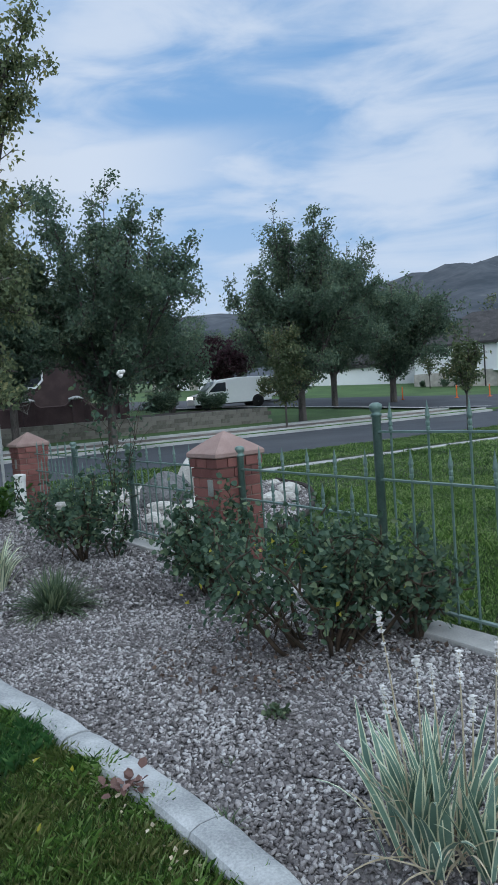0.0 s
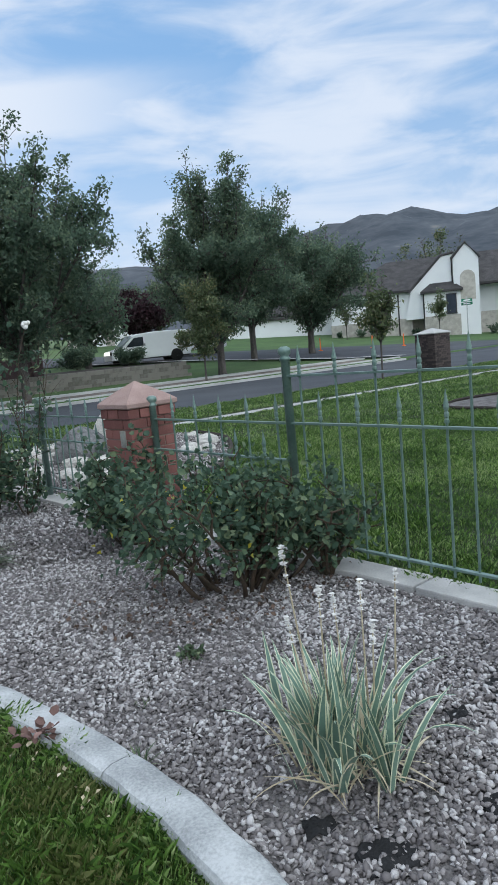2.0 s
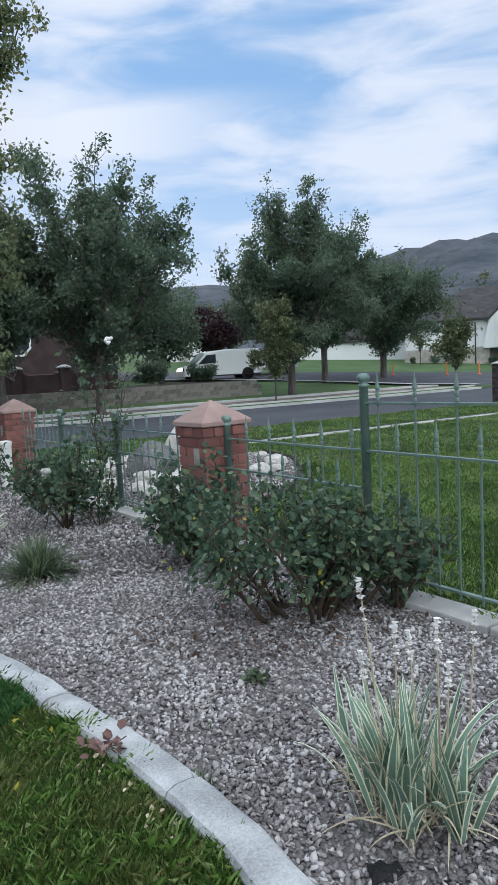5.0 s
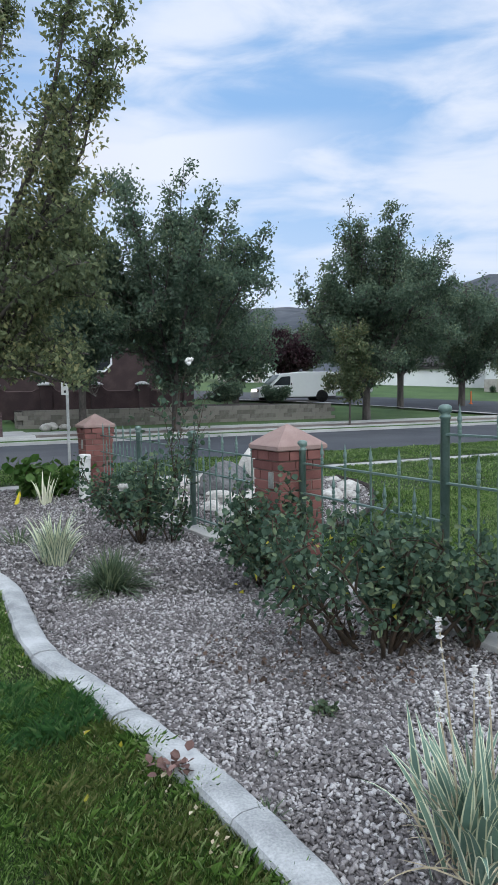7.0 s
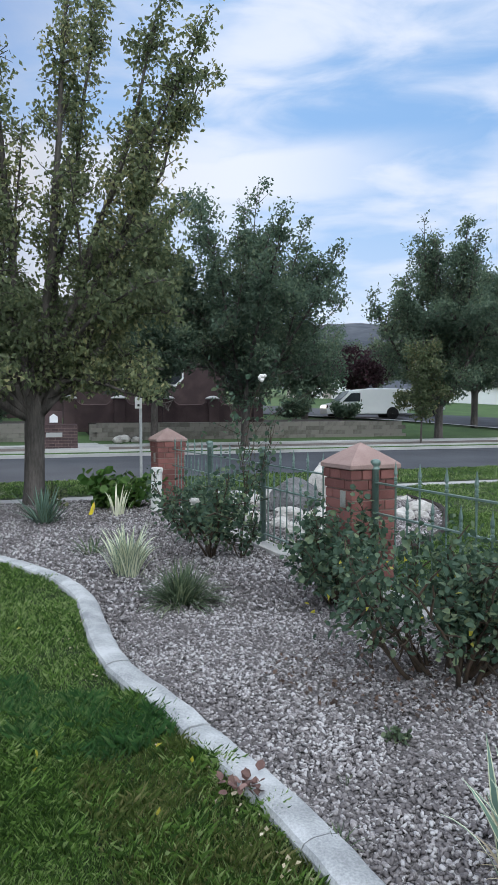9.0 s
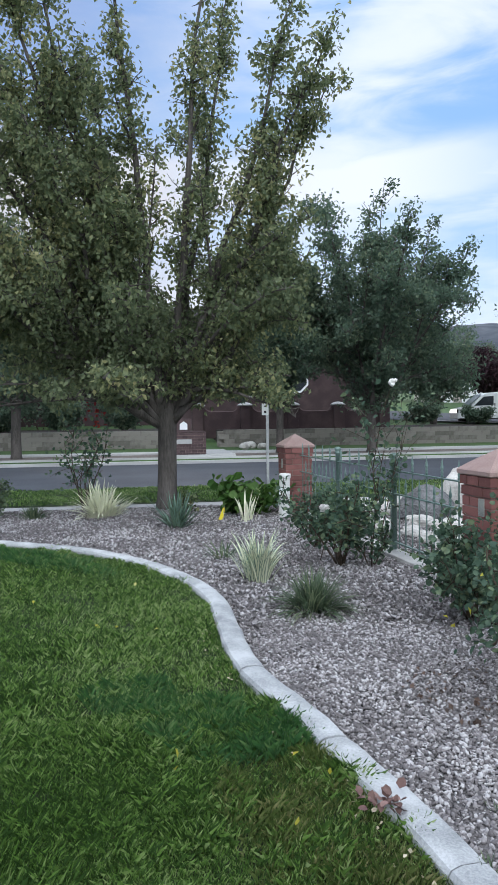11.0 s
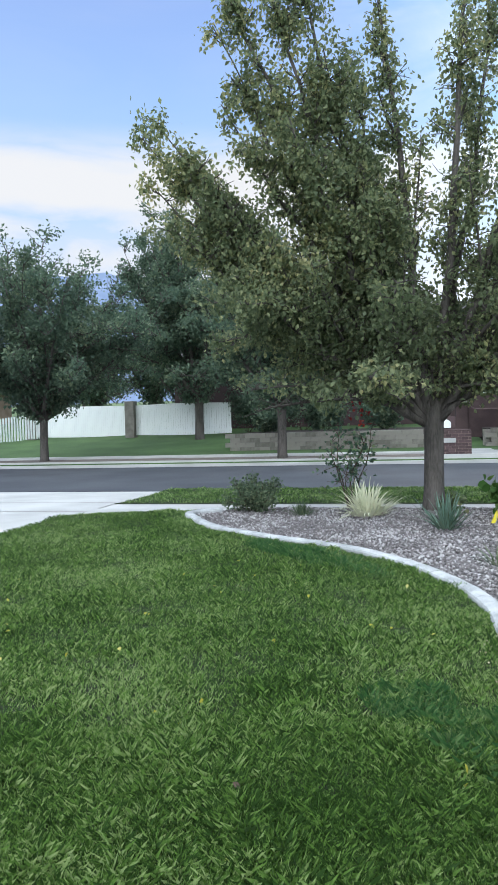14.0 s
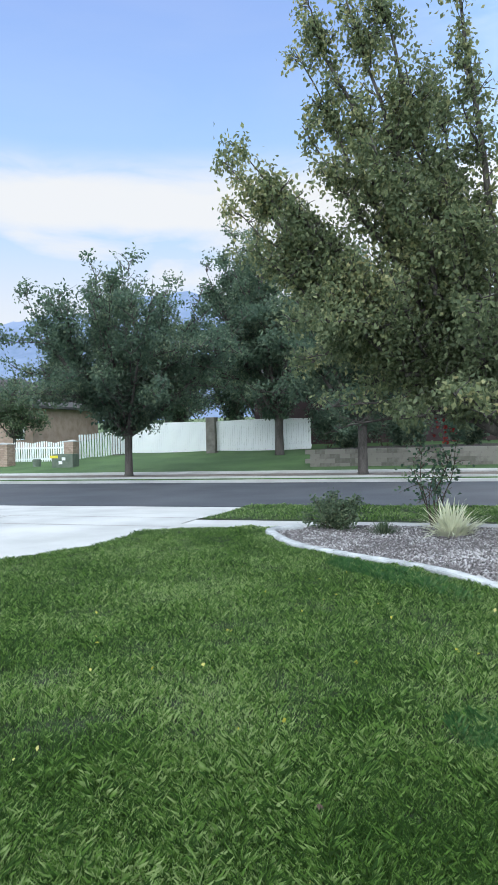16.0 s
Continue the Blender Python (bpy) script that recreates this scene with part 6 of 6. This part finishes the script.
# ---- details of the near bed ----
STALKS = [((0.8, 1.4), 0.74, (-0.06, 0.04)), ((0.85, 1.46), 0.59, (0.0, 0.0)), ((0.92, 1.46), 0.54, (-0.01, 0.05)), ((0.99, 1.48), 0.56, (0.02, 0.05)), ((1.09, 1.5), 0.58, (0.04, 0.02)), ((0.81, 1.46), 0.5, (-0.06, 0.03)), ((0.99, 1.44), 0.46, (0.02, 0.0))]
rng = np.random.default_rng(9)
for (x, y), h, (dx, dy) in STALKS:
    bm = bmesh.new()
    o = iris.matrix_world.translation
    tube(bm, [(x - o.x, y - o.y, 0.0), (x - o.x + dx * 0.4, y - o.y + dy * 0.4, h * 0.5), (x - o.x + dx, y - o.y + dy, h)], [0.004, 0.0035, 0.002], 5)
    s = part("flower_stalk", bm, M_STRAW, iris, "dry pale flower stalk")
    for z in (1.0, 0.98, 0.96, 0.93, 0.88, 0.84):
        bm = bmesh.new()
        bmesh.ops.create_icosphere(bm, subdivisions=2, radius=rng.uniform(0.0025, 0.005))
        for v in bm.verts:
            v.co = Vector((v.co.x * rng.uniform(0.6, 1.3), v.co.y, v.co.z * 1.3)) + Vector((x - o.x + dx * z + rng.normal() * 0.005, y - o.y + dy * z + rng.normal() * 0.005, h * z))
        part("seed_head", bm, M_PETAL, s)
V, Q, I, off = [], [], [], 0
rng = np.random.default_rng(14)
for k in range(90):
    v, q, mi = strap(rng, rng.uniform(0, 6.28), rng.uniform(0.12, 0.34), rng.uniform(0.006, 0.014), rng.uniform(0.2, 1.6), rng.uniform(1.2, 1.5) if k < 34 else rng.uniform(0.1, 0.8))
    V.append(v + np.array([rng.normal() * 0.07, rng.normal() * 0.06, 0.03]))
    Q.append(q + off)
    I.append(mi)
    off += len(v)
part("dry_leaves", np_mesh("dry_leaves", np.vstack(V), np.vstack(Q), M_STRAW, True), None, iris, "withered straw-coloured leaves")
for k, (x, y, r) in enumerate(((0.85, 1.05, 0.06), (0.72, 1.2, 0.035), (1.23, 1.11, 0.05), (1.6, 1.67, 0.06), (1.34, 1.56, 0.03))):
    bm = bmesh.new()
    bmesh.ops.create_grid(bm, x_segments=9, y_segments=9, size=r)
    for v in bm.verts:
        v.co.z = 0.018 + 0.02 * noise.noise(v.co * 45 + Vector((k, k * 2, 0))) - 3.0 * (v.co.x ** 2 + v.co.y ** 2)
        v.co.x *= 1.3 + 0.4 * noise.noise(v.co * 15 + Vector((k, 0, 5)))
    bmesh.ops.solidify(bm, geom=bm.faces[:], thickness=0.003)
    ob = new("weed_cloth", mesh_of(bm, "weed_cloth", M_BLACK, True))
    ob.location = (x, y, 0.0)
    tagged(ob, "torn black weed cloth showing through the gravel", "cloth", "weed cloth scraps")
strap_clump("grass_tuft", (0.26, 1.66, 0.03), 34, 0.085, 0.005, 91, "small weed tuft rooted in a curb joint", DARK, "weed", lean=(0.2, 1.2), arch=(0.2, 1.0), base=0.03)
strap_clump("grass_tuft", (0.3, 2.05, 0.0), 16, 0.06, 0.005, 92, "tiny green weed tuft in the gravel", DARK, "weed", lean=(0.3, 1.2), arch=(0.2, 0.8), base=0.015)
# white bloom
wb = Vector((-0.87, 5.65, 0.55))
rose = thing("rose_bloom", Matrix.Translation(wb), "open white rose bloom", "flower")
rng = np.random.default_rng(6)
for k in range(16):
    bm = bmesh.new()
    bmesh.ops.create_grid(bm, x_segments=4, y_segments=4, size=0.035)
    for v in bm.verts:
        v.co.z = 6 * (v.co.x ** 2 + v.co.y ** 2)
    q = Euler((rng.uniform(0.2, 1.3), 0, k * 2.4)).to_matrix().to_4x4()
    bmesh.ops.transform(bm, matrix=q @ Matrix.Translation((0, 0.02, 0.0)), verts=bm.verts)
    part("petal", bm, M_PETAL, rose, smooth=True)
bm = bmesh.new()
tube(bm, [(0, 0, 0), (0.05, 0.1, -0.25), (0.15, 0.3, -0.55)], [0.004, 0.006, 0.009], 6)
part("stem", bm, M_CANE, rose)
tall, _ = shrub("tall_rose", (-0.5, 6.2, 0.0), (0.16, 0.16, 1.62), 230, 0.055, 90, "tall thin rose canes with one pale pink bloom", M_ROSELEAF, "rose bush", 4, bottom=0.5, cane_r=0.007)
bm = bmesh.new()
for k in range(9):
    r = bmesh.ops.create_icosphere(bm, subdivisions=1, radius=0.022)
    bmesh.ops.translate(bm, vec=(0.2 + rng.normal() * 0.018, 0.04 + rng.normal() * 0.018, 1.72 + rng.normal() * 0.014), verts=r["verts"])
part("bloom", bm, M_PETAL, tall, "pale pink rose bloom", smooth=True)
bm = bmesh.new()
tube(bm, [(0.02, 0.0, 0.9), (0.1, 0.02, 1.4), (0.2, 0.04, 1.71)], [0.005, 0.004, 0.003], 5)
part("cane", bm, M_CANE, tall)
v, f = leaves(np.array((-5.0, 9.2, 1.5)) + rng.normal(size=(26, 3)) * np.array([0.08, 0.08, 0.14]), 0.07, rng, slim=0.7, rounded=True)
tagged(new("red_leaves", np_mesh("red_leaves", v, f, M_RED)), "red young leaves on the tall leggy rose", "leaves", kind="stuff")
# fallen leaves on the lawn, the curb and in the bed
rng = np.random.default_rng(15)
n = 60
px, py = rng.uniform(-5.5, 0.3, n), rng.uniform(0.8, 5.5, n)
ok = inside(px, py, lawn_poly)
v, f = leaves(np.stack([px[ok], py[ok], np.full(ok.sum(), 0.065)], 1), 0.035, rng, up=3.0, slim=0.7)
tagged(new("fallen_leaves", np_mesh("fallen_leaves", v, f, M_YELLOW)), "small yellow leaves fallen on the lawn", "leaf litter", kind="stuff")
for x, y, r, mat, tone in ((-1.9, 1.955, 0.03, M_DEAD, "brown"), (-1.54, 1.48, 0.026, M_DEAD, "brown"), (-0.9, 1.52, 0.022, M_DEAD, "brown"), (-2.06, 3.55, 0.04, M_YELLOW, "yellow"), (-0.89, 2.04, 0.03, M_YELLOW, "yellow"), (-0.865, 1.985, 0.03, M_YELLOW, "yellow"), (-0.11, 1.85, 0.03, M_STRAW, "pale")):
    v, f = leaves(np.array([(x, y, 0.055)]), r * 1.15, rng, up=3.0, slim=0.8, rounded=True)
    tagged(new("fallen_leaf", np_mesh("fallen_leaf", v, f, mat)), f"single {tone} leaf fallen on the lawn", "leaf", "fallen leaves")
edge_at = spline([(-1.4, 3.9), (-1.16, 3.3), (-0.95, 2.9), (-0.65, 2.55), (-0.4, 2.22), (-0.19, 1.93), (0.02, 1.62), (0.16, 1.36)], 0.05)
pick = edge_at[rng.integers(0, len(edge_at), 70)] + rng.normal(size=(70, 2)) * 0.035
v, f = leaves(np.stack([pick[:, 0], pick[:, 1], rng.uniform(0.04, 0.075, 70)], 1), 0.018, rng, up=2.0, slim=0.8)
tagged(new("fallen_petals", np_mesh("fallen_petals", v, f, M_STRAW)), "pale dry petals and bits lying along the curb", "leaf litter", kind="stuff")
c = np.array((-0.06, 1.88, 0.085))
v, f = leaves(c + rng.normal(size=(34, 3)) * np.array([0.035, 0.028, 0.006]), 0.036, rng, up=2.5, slim=0.8, rounded=True, droop=0.1)
tagged(new("dead_leaf_heap", np_mesh("dead_leaf_heap", v, f, M_RUSSET)), "small heap of dead reddish leaves on the curb", "leaf litter", kind="stuff")
n = 450
a, q = rng.uniform(0, 6.28, n), np.sqrt(rng.uniform(0, 1, n))
v, f = leaves(np.stack([0.75 + 0.85 * q * np.cos(a), 3.1 + 0.5 * q * np.sin(a), np.full(n, 0.03)], 1), 0.03, rng, up=2.0, slim=0.7)
tagged(new("leaf_litter", np_mesh("leaf_litter", v, f, M_DEAD)), "dry brown leaf litter under the rose bushes", "leaf litter", kind="stuff")
v, f = leaves(np.stack([0.75 + 0.7 * rng.normal(size=40) * 0.6, 3.2 + 0.35 * rng.normal(size=40) * 0.6, rng.uniform(0.3, 0.62, 40)], 1), 0.04, rng, slim=0.7)
tagged(new("yellow_leaves", np_mesh("yellow_leaves", v, f, M_YELLOW)), "scattered yellow leaves in the rose bushes", "leaves", kind="stuff")

# ---- grass ----
thin = [(-0.75, 2.3), (-0.42, 2.42), (-0.1, 1.95), (0.2, 1.5), (0.36, 1.1), (0.1, 0.95), (-0.35, 1.35), (-0.7, 1.85)]
near = lambda px, py, r: (np.hypot(px, py + 0.4) < 3.1) & (~inside(px, py, thin) | (r.uniform(0, 1, len(px)) < 0.3))
mid = lambda px, py, r: (np.hypot(px, py + 0.4) >= 3.1) & (np.hypot(px, py + 0.4) < 13) & (r.uniform(0, 1, len(px)) < np.clip(1.25 - np.hypot(px, py) / 11, 0.3, 1))
grass("lawn_grass", lawn_poly, (-3.2, 0.7, 0.2, 2.8), 38000, 0.06, 0.0024, 1, "fine green lawn grass", 0.01, near)
grass("lawn_grass_far", lawn_poly, (-9.2, 0.2, 0.5, 8.6), 13000, 0.052, 0.0033, 2, "green lawn grass beyond", 0.01, mid)
grass("lawn_grass_near", lawn_poly, (-8.2, 0.8, -3.0, 0.5), 2200, 0.05, 0.007, 9, "green lawn grass underfoot", 0.01, lambda px, py, r: (py < 0.2) | ((px < -3.2) & (py < 0.5)))
tuft_a = [(-0.97 + 0.6 * math.cos(a) + 0.08 * math.sin(3 * a), 2.46 + 0.3 * math.sin(a) - 0.2 * math.cos(a) + 0.06 * math.cos(2 * a)) for a in np.linspace(0, 6.28, 18, endpoint=False)]
tuft_b = [(-3.65 + 1.15 * math.cos(a), 5.36 + 0.26 * math.sin(a) - 0.42 * math.cos(a)) for a in np.linspace(0, 6.28, 18, endpoint=False)]


def both(poly):
    c = np.mean(np.array(poly), 0)

    def keep(px, py, r):
        k = r.uniform(0.78, 1.05, len(px))
        return inside(px, py, lawn_poly) & inside(c[0] + (px - c[0]) / k, c[1] + (py - c[1]) / k, poly) & (r.uniform(0, 1, len(px)) < 0.85)
    return keep


grass("coarse_grass", tuft_a, (-2.6, -0.3, 1.9, 3.6), 24000, 0.075, 0.0036, 5, "patch of coarse dark green grass", 0.01, both(tuft_a), M_COARSE)
grass("coarse_grass_far", tuft_b, (-4.8, -2.0, 4.6, 6.2), 10000, 0.08, 0.0055, 6, "patch of coarse dark green grass by the curb", 0.01, both(tuft_b), M_COARSE)
grass("thin_grass", thin, (-0.9, 0.45, 0.9, 2.5), 22000, 0.055, 0.003, 7, "thin olive grass beside the curb", 0.01, both(thin), M_OLIVE)
grass("side_lawn_grass", yard_poly, (0.5, 7.5, 1.5, 9.0), 7000, 0.045, 0.0048, 3, "green grass behind the fence", 0.01, lambda px, py, r: ~inside(px, py, creek) & ~inside(px, py, right_bed))
grass("side_lawn_grass_far", yard_poly, (-1.5, 15, 3.0, 16.5), 1500, 0.05, 0.01, 8, "green grass farther behind the fence", 0.01, lambda px, py, r: ~inside(px, py, creek) & ~inside(px, py, right_bed) & ~((px > 0.5) & (px < 7.5) & (py < 9.0)))
verge_poly = [tuple(st(-5.2, SIDE1 + 0.05)[:2]), tuple(st(40, SIDE1 + 0.05)[:2]), tuple(st(40, 14.7)[:2]), tuple(st(-5.5, 14.7)[:2])]
grass("verge_grass", verge_poly, (-12, 28, 7, 30), 1100, 0.06, 0.011, 4, "green grass on the verge", lambda px, py: -0.02 - 0.03 * (px * SN[0] + py * SN[1] - SIDE1))

# ---- gravel ----
rng = np.random.default_rng(20)
n = 92000
px, py = rng.uniform(-1.0, 2.4, n), rng.uniform(0.3, 4.2, n)
ok = inside(px, py, bed_poly)
px, py = px[ok], py[ok]
r = rng.uniform(0.006, 0.0122, len(px)) * rng.choice([1.0, 1.0, 1.0, 1.25], len(px))
pz = rng.uniform(-0.004, 0.012, len(px)) + 0.006 * np.sin(px * 7) * np.sin(py * 6)
v, q = pebbles(px, py, pz, r, rng)
tagged(new("gravel", np_mesh("gravel", v, q, M_STONE)), "loose grey broken gravel", "gravel", kind="stuff")
n = 190000
px, py = rng.uniform(-7.2, 2.6, n), rng.uniform(-1.0, 11.0, n)
ok = (inside(px, py, bed_poly) | inside(px, py, creek)) & ~((px > -1.0) & (px < 2.4) & (py > 0.3) & (py < 4.2))
px, py = px[ok], py[ok]
v, q = stones(px, py, rng.uniform(0.0, 0.02, len(px)) + np.where(inside(px, py, creek), 0.03, 0.0), rng.uniform(0.009, 0.017, len(px)), rng)
tagged(new("gravel_far", np_mesh("gravel_far", v, q, M_STONE)), "loose grey broken gravel farther off", "gravel", kind="stuff")
